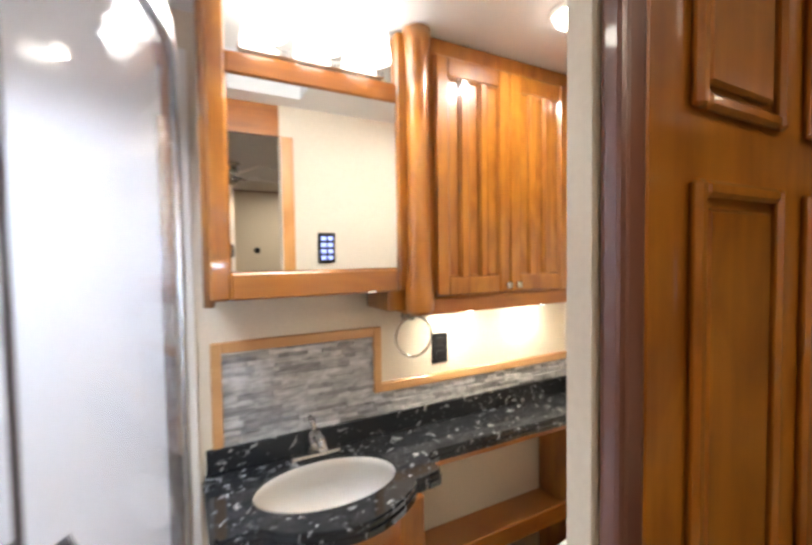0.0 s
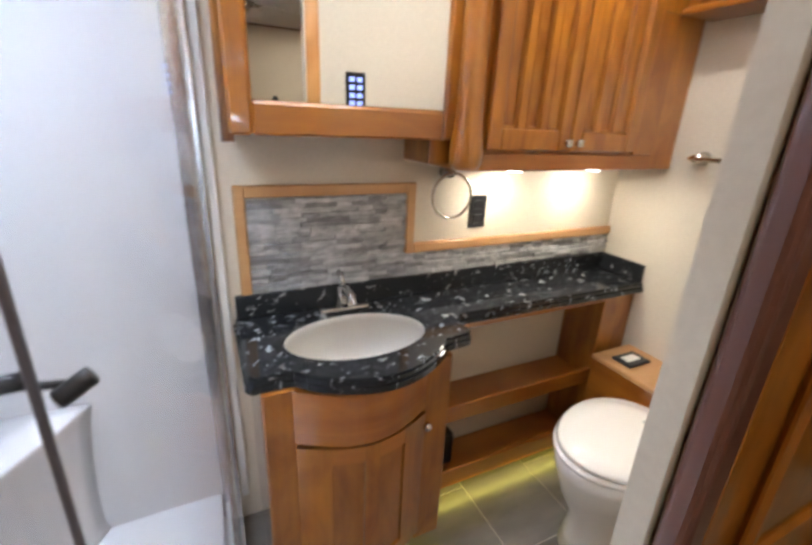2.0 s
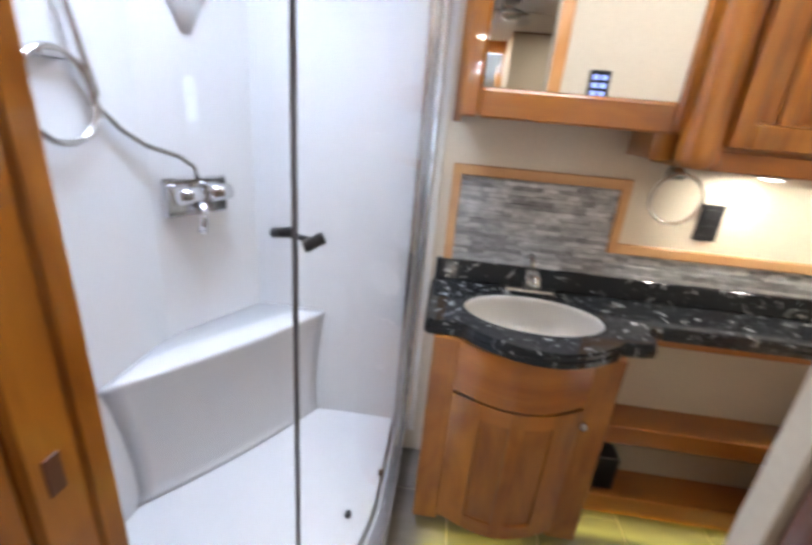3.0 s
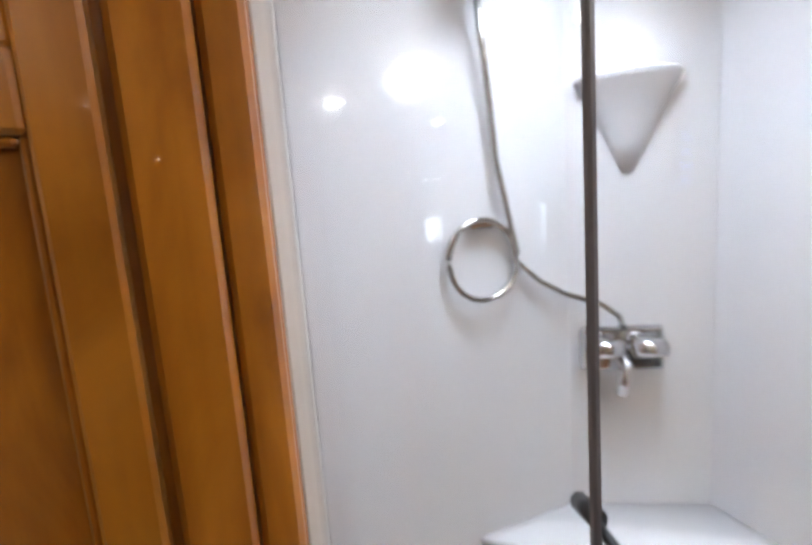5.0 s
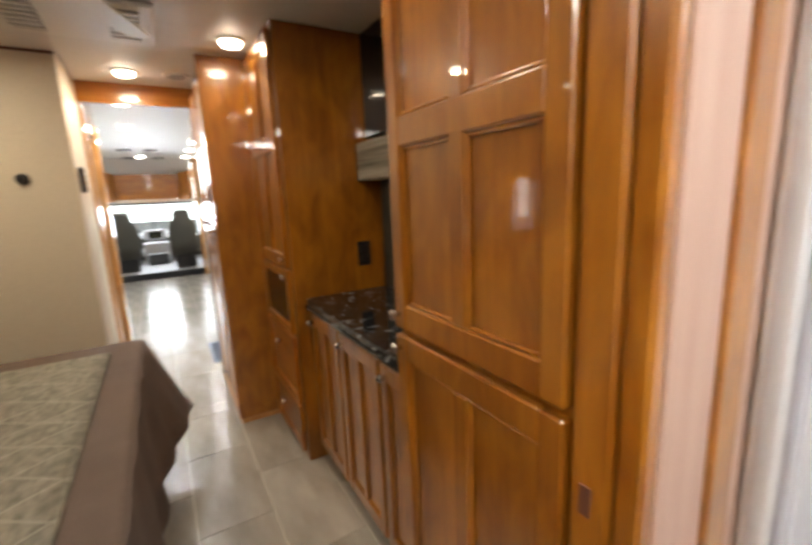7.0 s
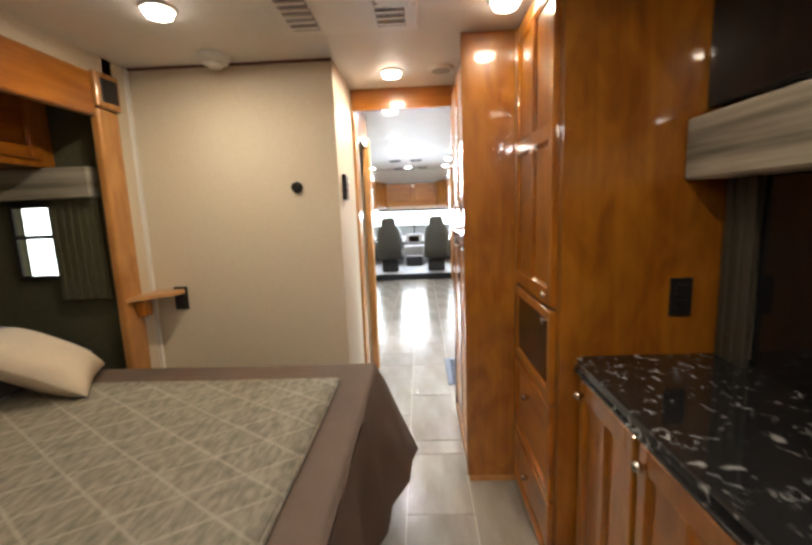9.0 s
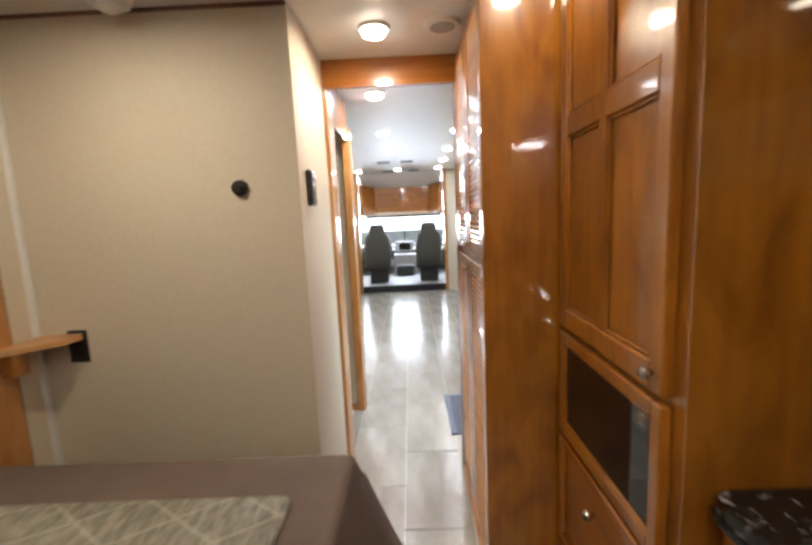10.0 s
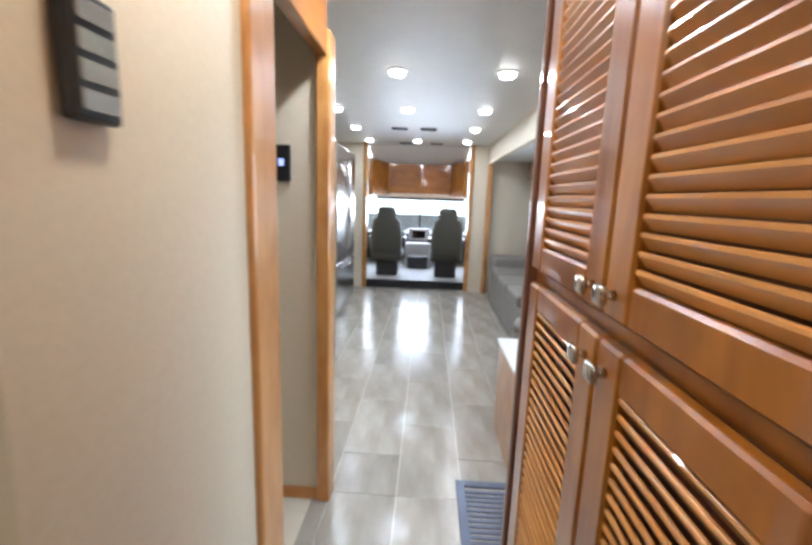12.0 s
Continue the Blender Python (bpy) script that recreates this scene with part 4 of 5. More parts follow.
# ---- bedroom, right side ----
FACE = facing((0.374, 0, 0), (0, 1, 0), (-1, 0, 0))
closet = thing("closet", (0.6, 1.37, 0), "tall glossy maple closet with panelled doors beside the shower", "closet")
part("body", box(0.375, 0.99, 1.127, 1.612, 0.0, 2.105), WOOD, closet)
for v0, v1, sp_ in ((1.05, 2.08, (1.478,)), (0.06, 1.035, ())):
    d = panel_door(closet, FACE, 1.135, 1.605, v0, v1, cols=2, splits=sp_, stile=0.045, mid=0.04)
knob(closet, FACE, 1.585, 1.085, square=True)
knob(closet, FACE, 1.585, 1.005, square=True)
dresser = thing("dresser", (0.7, 2.15, 0), "maple dresser cabinet with grooved doors below black granite", "dresser")
part("body", box(0.505, 0.99, 1.613, 2.748, 0.06, 0.828), WOOD, dresser)
part("kick", box(0.54, 0.99, 1.613, 2.748, 0, 0.059), WOOD_EDGE_AND_SHADE, dresser)
DF = facing((0.5045, 0, 0), (0, 1, 0), (-1, 0, 0))
for u0 in (1.63, 2.0, 2.37):
    panel_door(dresser, DF, u0, u0 + 0.345, 0.09, 0.80, cols=2, stile=0.04, mid=0.03)
    knob(dresser, DF, u0 + 0.31, 0.76)
dtop = thing("countertop", (0.7, 2.15, 0.829), "black speckled granite top on the bedroom dresser", "countertop")
part("slab", prism([(0.468, 1.613), (0.468, 2.70), (0.478, 2.735), (0.50, 2.748), (0.99, 2.748), (0.99, 1.613)][::-1], 0.838, 0.868, 0.008), GRANITE, dtop)
part("edge_roll", prism([(0.461, 1.613), (0.461, 2.71), (0.478, 2.746), (0.99, 2.746), (0.99, 1.613)][::-1], 0.829, 0.8375, 0.003), GRANITE, dtop)
tall = thing("tall_cabinet", (0.6, 2.95, 0), "tall glossy maple cabinet with panelled doors and drawers", "cabinet")
part("body", box(0.429, 0.99, 2.75, 3.338, 0, 2.105), WOOD, tall)
TF = facing((0.428, 0, 0), (0, 1, 0), (-1, 0, 0))
panel_door(tall, TF, 2.785, 3.315, 1.02, 2.08, cols=2, splits=(1.60,), stile=0.045)
panel_door(tall, TF, 2.785, 3.315, 0.68, 1.005, stile=0.035, rail=0.035, name="glass_door")
part("dark_pane", fbox(bmesh.new(), TF, 2.822, 3.278, 0.0085, 0.0115, 0.717, 0.968), DARK, tall, "dark glass pane")
panel_door(tall, TF, 2.785, 3.315, 0.31, 0.665, stile=0.03, rail=0.03, material=WOOD_H, name="drawer")
panel_door(tall, TF, 2.785, 3.315, 0.04, 0.295, stile=0.03, rail=0.03, material=WOOD_H, name="drawer")
for v in (1.06, 0.97, 0.58, 0.22):
    knob(tall, TF, 2.82 if v > 0.9 else 3.05, v, square=v > 0.9)
outlet((0.805, 2.7495, 1.055), (1, 0, 0), (0, -1, 0), 0.07, 0.125, "black double outlet on the cabinet side above the dresser")
cornice = thing("window_cornice", (0.87, 2.2, 1.4), "striped fabric window cornice above the dresser", "cornice")
part("box", box(0.79, 0.99, 1.62, 2.745, 1.42, 1.60, 0.008), CORNICE, cornice)
tvset = thing("television", (0.88, 2.15, 1.62), "dark flat television above the cornice", "television")
part("screen", box(0.84, 0.90, 1.62, 2.74, 1.625, 2.10, 0.006), DARK, tvset)
curtain = thing("window_shade", (0.93, 2.2, 0.868), "dark grey window shade over the dresser", "shade")
part("fabric", box(0.93, 0.95, 1.62, 2.61, 0.868, 1.42), DARK, curtain)
for k in range(6):
    part("pleat", box(0.905 + 0.006 * (k % 2), 0.928, 2.61 + 0.021 * k, 2.629 + 0.021 * k, 0.868, 1.42, 0.004), SEAT, curtain)

# louvred laundry cabinet
laundry = thing("laundry_cabinet", (0.5, 3.7, 0), "tall glossy maple cabinet with louvred doors in the hall", "cabinet")
part("body", box(0.213, 0.99, 3.372, 4.14, 0.03, 2.105), WOOD, laundry)
part("side_panel", box(0.180, 0.99, 3.340, 3.371, 0.03, 2.105, 0.003), WOOD, laundry)
part("kick", box(0.19, 0.99, 3.343, 4.14, 0, 0.029), WOOD_PALE, laundry)
LF = facing((0.212, 0, 0), (0, 1, 0), (-1, 0, 0))
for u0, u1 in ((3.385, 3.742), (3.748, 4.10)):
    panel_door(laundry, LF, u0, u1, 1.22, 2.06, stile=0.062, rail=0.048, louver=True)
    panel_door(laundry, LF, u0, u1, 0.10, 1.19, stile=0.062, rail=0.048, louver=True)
for u in (3.714, 3.776):
    knob(laundry, LF, u, 1.25, square=True)
    knob(laundry, LF, u, 1.155, square=True)
structure("trim_hall_right", box(0.19, 0.26, 4.141, 4.165, 0, CEIL, 0.004), WOOD_EDGE_AND_SHADE, "maple edge trim at the end of the laundry cabinet", "trim")
side = thing("side_cabinet", (0.6, 5.4, 0), "low maple cabinet end beside the hall", "cabinet")
part("body", box(0.425, 0.99, 5.16, 5.62, 0, 0.53, 0.006), WOOD_PALE, side)
part("top", box(0.415, 0.99, 5.15, 5.63, 0.531, 0.555, 0.006), PLASTIC, side)

# ---- bed ----
bed = thing("bed", (-1.2, 2.4, 0), "made bed with taupe blanket and patterned quilt", "bed")


def cloth(x0, x1, y0, y1, z0, z1, r, seed, amp):
    bm = box(x0, x1, y0, y1, z0, z1)
    bmesh.ops.subdivide_edges(bm, edges=bm.edges[:], cuts=22, use_grid_fill=True)
    noise.seed_set(seed)
    for v in bm.verts:
        ex = min(v.co.x - x0, x1 - v.co.x) < 1e-4 or min(v.co.y - y0, y1 - v.co.y) < 1e-4
        top = v.co.z > z1 - 1e-4
        w = noise.noise(v.co * 3.1) * amp
        if top:
            v.co.z += w * (0.4 if not ex else 0.1)
        if ex:
            fold = math.sin((v.co.x + v.co.y) * 21 + w * 30) * 0.014 * (z1 - v.co.z) / max(z1 - z0, 1e-3)
            out = 0.03 * (z1 - v.co.z) / max(z1 - z0, 1e-3) + fold
            if v.co.x > x1 - 1e-4:
                v.co.x += out + 0.15 * (z1 - v.co.z) / max(z1 - z0, 1e-3) * max(0.0, (v.co.y - y1 + 0.6) / 0.6)
            if v.co.y > y1 - 1e-4:
                v.co.y += out
    bm.normal_update()
    top = [e for e in bm.edges if len(e.link_faces) == 2 and e.link_faces[0].normal.dot(e.link_faces[1].normal) < 0.4 and max(v.co.z for v in e.verts) > z1 - 0.05]
    bmesh.ops.bevel(bm, geom=top, offset=r, segments=3, affect="EDGES", profile=0.5)
    return bm


part("base", box(-2.17, -0.32, 1.62, 3.18, 0.0, 0.30), CARPET, bed)
part("blanket", cloth(-2.18, -0.235, 1.57, 3.205, 0.25, 0.69, 0.02, 3, 0.022), BLANKET, bed, "taupe blanket hanging over the edges", smooth=True)
quilt = thing("quilt", (-1.2, 2.3, 0.69), "grey-green patterned quilt spread on the bed", "quilt")
bm = box(-1.62, -0.365, 1.573, 2.985, 0.690, 0.702)
bmesh.ops.subdivide_edges(bm, edges=bm.edges[:], cuts=16, use_grid_fill=True)
for v in bm.verts:
    if v.co.z > 0.6:
        v.co.z += 0.008 + noise.noise(v.co * 3.0) * 0.008
part("cover", bm, QUILT, quilt, smooth=True)
part("hem", box(-0.367, -0.355, 1.575, 2.985, 0.692, 0.708, 0.004), QUILT, quilt, "stitched quilt hem")
part("hem", box(-1.60, -0.367, 2.984, 2.996, 0.692, 0.708, 0.004), QUILT, quilt, "stitched quilt hem")


def pillow(name, at, L, W, H, rz, ry, material, label):
    p = thing(name, at, label, "pillow")
    bm = bmesh.new()
    bmesh.ops.create_grid(bm, x_segments=14, y_segments=14, size=1)
    ret = bmesh.ops.extrude_face_region(bm, geom=bm.faces[:])
    upper = {v for v in ret["geom"] if isinstance(v, bmesh.types.BMVert)}
    for v in bm.verts:
        x, y = v.co.x, v.co.y
        puff = (max(0, 1 - abs(x) ** 2.6) * max(0, 1 - abs(y) ** 2.6)) ** 0.5
        v.co = Vector((x * L * (1 - 0.07 * (1 - abs(y)) * abs(x)), y * W * (1 - 0.07 * (1 - abs(x)) * abs(y)), (1 if v in upper else -1) * H * (puff + 0.02)))
    bm.transform(Matrix.Translation(at) @ Euler((0, radians(ry), radians(rz))).to_matrix().to_4x4())
    part("cushion", bm, material, p, smooth=True)
    return p


pillow("bed_pillow", (-1.86, 3.02, 0.80), 0.25, 0.32, 0.085, 8, 18, SHAM, "grey patterned pillow at the head of the bed")
pillow("bed_pillow", (-1.90, 2.15, 0.80), 0.25, 0.34, 0.085, -4, 18, SHAM, "grey patterned pillow at the head of the bed")
pillow("throw_pillow", (-1.52, 2.93, 0.83), 0.20, 0.20, 0.075, 30, 34, PILLOW, "cream throw pillow leaning on the bed")

# slide-out surround
fascia = thing("slideout_fascia", (-1.47, 2.4, 0), "maple fascia round the bed slide-out opening", "fascia", kind="structure")
part("pilaster", box(-1.50, -1.452, 3.335, 3.468, 0.3, 1.872, 0.014, 3), WOOD_PALE, fascia)
part("header", box(-1.50, -1.452, 1.10, 3.325, 1.83, 2.02, 0.008), WOOD_H, fascia)
part("speaker_block", box(-1.50, -1.440, 3.328, 3.478, 1.875, 2.03, 0.006), WOOD_PALE, fascia)
part("speaker_grille", box(-1.4398, -1.434, 3.352, 3.456, 1.90, 2.005, 0.002), BLACK, fascia, "black speaker grille")
structure("wall_above_slide", box(-1.53, -1.47, 1.10, 3.48, 2.02, CEIL), WALL, "cream wall strip above the slide-out", "wall")
nshelf = thing("night_shelf", (-1.35, 3.5, 0.97), "small maple corner shelf beside the bed", "shelf")
part("board", prism([(-1.452, 3.34), (-1.452, 3.583), (-1.30, 3.583), (-1.285, 3.56), (-1.30, 3.50)][::-1], 0.965, 0.985, 0.004), WOOD_TRIM, nshelf)
part("bracket", box(-1.452, -1.40, 3.40, 3.46, 0.88, 0.964, 0.006), WOOD, nshelf)
ohc = thing("overhead_cabinet", (-2.0, 2.3, 1.5), "maple overhead cabinet above the bed head", "cabinet")
part("body", box(-2.19, -1.76, 1.10, 3.415, 1.62, 2.0, 0.004), WOOD, ohc)
OH = facing((-1.7595, 0, 0), (0, 1, 0), (1, 0, 0))
for u0 in (1.15, 1.70, 2.25, 2.80):
    panel_door(ohc, OH, u0, u0 + 0.53, 1.65, 1.98, material=WOOD_H)
win = thing("window_1", (-1.78, 3.45, 1.08), "small dark-framed window in the bed slide-out", "window", kind="structure")
bm = box(-2.03, -1.72, 3.405, 3.42, 1.08, 1.105, 0.003)
add_box(bm, -2.03, -1.72, 3.405, 3.42, 1.435, 1.46, 0.003)
add_box(bm, -2.03, -2.01, 3.4055, 3.4195, 1.105, 1.435)
add_box(bm, -1.74, -1.72, 3.4055, 3.4195, 1.105, 1.435)
add_box(bm, -2.01, -1.74, 3.4055, 3.4195, 1.285, 1.305)
part("frame", bm, BLACK, win)
part("pane", box(-2.01, -1.74, 3.44, 3.444, 1.105, 1.435), PANE, win).visible_shadow = False
wcor = thing("window_cornice", (-1.78, 3.38, 1.45), "striped fabric window cornice in the bed slide-out", "cornice")
part("box", box(-2.10, -1.56, 3.35, 3.418, 1.475, 1.618, 0.006), CORNICE, wcor)
wcur = thing("curtain", (-1.58, 3.39, 1.0), "olive pleated curtain beside the bed window", "curtain")
for k in range(13):
    part("pleat", box(-1.815 + 0.02 * k, -1.797 + 0.02 * k, 3.388 - 0.006 * (k % 2), 3.404, 0.98, 1.474, 0.004), OLIVE, wcur)

# things on the bedroom walls and ceiling
outlet((-1.32, 3.5848, 0.935), (1, 0, 0), (0, -1, 0), 0.075, 0.125, "black double outlet on the cream bedroom wall")
dotm = thing("door_stop", (-0.645, 3.58, 1.496), "small round black wall knob on the cream wall", "door stop")
part("disc", cyl((-0.645, 3.5848, 1.496), (-0.645, 3.566, 1.496), 0.030, 0.026), BLACK, dotm, smooth=True)
part("tip", cyl((-0.645, 3.566, 1.496), (-0.645, 3.556, 1.496), 0.014), BLACK, dotm)
sw = thing("switch_plate", (-0.43, 3.73, 1.43), "black wall switch plate with lit buttons in the hall", "switch")
part("plate", box(-0.4295, -0.409, 3.68, 3.755, 1.425, 1.562, 0.006, 2), BLACK, sw)
for i in range(4):
    part("button", box(-0.4088, -0.4055, 3.690, 3.745, 1.436 + 0.031 * i, 1.459 + 0.031 * i, 0.001), STEEL, sw)
thermo = thing("thermostat", (-0.63, 4.89, 1.40), "black thermostat with lit screen on the cream wall", "thermostat")
part("case", box(-0.675, -0.575, 4.885, 4.8995, 1.40, 1.54, 0.004), BLACK, thermo)
for i in range(2):
    part("digit", box(-0.650 + 0.03 * i, -0.630 + 0.03 * i, 4.8825, 4.8848, 1.46, 1.485), LED, thermo)
smoke = thing("smoke_detector", (-0.97, 3.54, 2.06), "white plastic detector under the bedroom ceiling", "smoke detector")
part("case", cyl((-0.96, 3.47, CEIL), (-0.96, 3.47, CEIL - 0.035), 0.075, 0.062), PLASTIC, smoke, smooth=True)
part("cap", cyl((-0.96, 3.47, CEIL - 0.035), (-0.96, 3.47, CEIL - 0.055), 0.045, 0.03), PLASTIC, smoke, smooth=True)
ac = thing("ceiling_vent", (-0.28, 3.0, CEIL), "white ceiling air unit with two dark grilles", "air vent")
part("panel", box(-0.56, 0.0, 2.78, 3.26, CEIL - 0.022, CEIL - 0.0005, 0.008), PLASTIC, ac)
for x in (-0.50, -0.16):
    part("grille", box(x, x + 0.11, 2.84, 3.20, CEIL - 0.0245, CEIL - 0.0222), GREY, ac)
    for k in range(7):
        part("slat", box(x + 0.004, x + 0.106, 2.855 + 0.05 * k, 2.873 + 0.05 * k, CEIL - 0.031, CEIL - 0.0248), PLASTIC, ac)
spk = thing("ceiling_speaker", (0.12, 3.82, CEIL), "round white ceiling speaker with grey grille", "speaker")
part("rim", cyl((0.12, 3.82, CEIL - 0.0005), (0.12, 3.82, CEIL - 0.012), 0.075, 0.068), PLASTIC, spk)
part("grille", cyl((0.12, 3.82, CEIL - 0.012), (0.12, 3.82, CEIL - 0.015), 0.05), GREY, spk)


def downlight(x, y, disc, label, group):
    d = thing("ceiling_lamp", (x, y, CEIL), label, "ceiling lamp", group)
    part("bezel", cyl((x, y, CEIL - 0.0005), (x, y, CEIL - 0.012), 0.066, 0.058), PLASTIC, d)
    part("lens", cyl((x, y, CEIL - 0.0122), (x, y, CEIL - 0.030), 0.052, 0.044), disc, d, "glowing lens")
    return d


first = downlight(BED_LIGHTS[0][0], BED_LIGHTS[0][1], GLOWDISC, "round lit warm ceiling lamp with white bezel", "bedroom ceiling lamps")
for x, y, w in BED_LIGHTS[1:] + BATH_LIGHTS:
    copy_thing(first, pose(x, y, CEIL))
second = downlight(LIVING_LIGHTS[0][0], LIVING_LIGHTS[0][1], GLOWCOOL, "round lit ceiling lamp in the living area", "living area ceiling lamps")
for x, y, w in LIVING_LIGHTS[1:]:
    copy_thing(second, pose(x, y, CEIL))
for x, y in ((-0.38, 8.07), (-0.06, 8.07), (-0.38, 9.3), (0.05, 9.3)):
    v = thing("ceiling_register", (x, y, CEIL), "small dark ceiling air register in the living area", "air vent", "living area registers")
    part("plate", box(x - 0.09, x + 0.09, y - 0.06, y + 0.06, CEIL - 0.012, CEIL - 0.0005, 0.003), GREY, v)
    for k in range(4):
        part("slat", box(x - 0.08, x + 0.08, y - 0.045 + 0.025 * k, y - 0.036 + 0.025 * k, CEIL - 0.017, CEIL - 0.0122), BLACK, v)

FX, FY = -0.27, 2.33
fan = thing("ceiling_fan", (FX, FY, CEIL), "brushed nickel ceiling fan with pale blades above the aisle", "ceiling fan")
part("canopy", cyl((FX, FY, CEIL - 0.0005), (FX, FY, CEIL - 0.035), 0.075, 0.055), STEEL, fan, smooth=True)
part("motor", cyl((FX, FY, CEIL - 0.0352), (FX, FY, CEIL - 0.11), 0.055, 0.085), STEEL, fan, smooth=True)
part("hub", cyl((FX, FY, CEIL - 0.1102), (FX, FY, CEIL - 0.155), 0.085, 0.04), STEEL, fan, smooth=True)
for k in range(4):
    turn = Matrix.Translation((FX, FY, CEIL - 0.115)) @ Matrix.Rotation(radians(68 + 90 * k), 4, "Z") @ Matrix.Rotation(radians(11), 4, "X")
    b = prism([(0.13, -0.045), (0.50, -0.06), (0.535, -0.045), (0.545, 0.0), (0.535, 0.045), (0.50, 0.06), (0.13, 0.045)], -0.004, 0.004, 0.002)
    b.transform(turn)
    blade = part("blade", b, PLASTIC, fan)
    b = box(0.07, 0.19, -0.016, 0.016, 0.0042, 0.010, 0.002)
    b.transform(turn)
    part("blade_iron", b, STEEL, blade, "brushed nickel blade iron")

# ---- living area and cab ----
reg = thing("floor_register", (0.3, 4.85, 0), "blue-grey metal framed floor return register", "floor vent")
bm = box(0.16, 0.20, 4.50, 5.07, 0, 0.008, 0.002)
add_box(bm, 0.41, 0.45, 4.50, 5.07, 0, 0.0078)
add_box(bm, 0.20, 0.41, 5.03, 5.07, 0, 0.0078)
part("frame", bm, VENTBLUE, reg)
for k in range(17):
    part("slat", box(0.20, 0.41, 4.51 + 0.03 * k, 4.528 + 0.03 * k, 0, 0.005), VENTBLUE, reg)
fridge = thing("refrigerator", (-1.15, 8.15, 0), "tall stainless steel refrigerator with long handle", "refrigerator")
part("body", box(-1.355, -1.02, 7.62, 8.70, 0.02, 1.90, 0.006), BLACK, fridge)
for y0, y1 in ((7.63, 8.158), (8.165, 8.69)):
    part("door", box(-1.019, -0.985, y0, y1, 0.62, 1.88, 0.01, 2), STEEL, fridge)
    part("handle", cyl((-0.955, (y0 + 0.05 if y0 > 8 else y1 - 0.05), 0.75), (-0.955, (y0 + 0.05 if y0 > 8 else y1 - 0.05), 1.75), 0.012), CHROME, fridge, smooth=True)
part("drawer", box(-1.019, -0.985, 7.63, 8.69, 0.06, 0.61, 0.01, 2), STEEL, fridge)
part("drawer_handle", cyl((-0.955, 7.75, 0.56), (-0.955, 8.57, 0.56), 0.012), CHROME, fridge, smooth=True)
sofa = thing("sofa", (1.25, 7.6, 0), "grey-taupe leather sofa in the living slide-out", "sofa")
part("base", box(0.83, 1.68, 6.75, 8.75, 0.02, 0.40, 0.02, 2), SOFA, sofa)
for k in range(3):
    part("seat_cushion", box(0.80, 1.45, 6.92 + 0.56 * k, 7.47 + 0.56 * k, 0.405, 0.52, 0.035, 3), SOFA, sofa)
    part("back_cushion", box(1.45, 1.68, 6.92 + 0.56 * k, 7.47 + 0.56 * k, 0.45, 0.86, 0.05, 3), SOFA, sofa)
part("armrest", box(0.82, 1.68, 8.60, 8.80, 0.40, 0.66, 0.06, 3), SOFA, sofa)
part("armrest", box(0.82, 1.68, 6.70, 6.91, 0.40, 0.66, 0.06, 3), SOFA, sofa)
ott = thing("ottoman", (0.88, 6.45, 0), "round grey leather ottoman beside the sofa", "ottoman")
part("drum", cyl((0.88, 6.45, 0), (0.88, 6.45, 0.36), 0.20, n=28), SOFA, ott, smooth=True)
part("cushion", cyl((0.88, 6.45, 0.36), (0.88, 6.45, 0.42), 0.205, 0.18, n=28), SOFA, ott, smooth=True)
bin_ = thing("waste_bin", (0.72, 6.0, 0), "slim steel pedal bin with grey lid", "bin")
part("can", cyl((0.74, 6.0, 0), (0.74, 6.0, 0.36), 0.10, n=24), STEEL, bin_, smooth=True)
part("lid", cyl((0.74, 6.0, 0.361), (0.74, 6.0, 0.41), 0.102, 0.08, n=24), GREY, bin_, smooth=True)
w2 = thing("window_2", (1.72, 7.5, 0.85), "wide dark-framed window behind the sofa", "window", kind="structure")
bm = box(1.685, 1.70, 6.4, 8.7, 0.85, 0.89)
add_box(bm, 1.685, 1.70, 6.4, 8.7, 1.41, 1.45)
for y in (6.4, 7.53, 8.66):
    add_box(bm, 1.6855, 1.6995, y, y + 0.04, 0.89, 1.41)
part("frame", bm, BLACK, w2)
part("pane", box(1.725, 1.73, 6.4, 8.7, 0.85, 1.45), PANE, w2).visible_shadow = False
w2c = thing("window_cornice", (1.62, 7.5, 1.45), "striped fabric cornice above the sofa window", "cornice")
part("box", box(1.56, 1.698, 6.3, 8.8, 1.47, 1.64, 0.008), CORNICE, w2c)
sofc = thing("overhead_cabinet", (1.45, 7.5, 1.65), "dark maple overhead cabinets above the sofa", "cabinet")
part("body", box(1.36, 1.698, 5.3, 9.38, 1.66, 1.895, 0.004), WOOD, sofc)
structure("trim_slide_post", box(0.80, 0.86, 9.30, 9.398, 0, 1.86, 0.006), WOOD_PALE, "maple post at the end of the slide-out", "trim")
for nm, x0, x1 in (("trim_cab_right", 0.545, 0.60), ("trim_cab_left", -0.985, -0.93)):
    structure(nm, box(x0, x1, 9.37, 9.49, 0.0, CEIL, 0.008), WOOD_PALE, "maple post beside the cab opening", "trim")
step = thing("cab_step", (-0.19, 9.45, 0), "black carpeted step up to the driving cab", "step", kind="structure")
part("riser", box(-0.93, 0.545, 9.43, 9.49, 0, 0.115, 0.01, 2), CARPET, step)
structure("floor_cab", box(-1.3, 1.0, 9.49, 12.2, 0.03, 0.11), GREY, "grey cab floor in front of the step", "floor")
structure("ceiling_cab", box(-1.4, 1.1, 10.06, 12.2, 1.905, 1.97), CEILING, "pale cab ceiling", "ceiling")
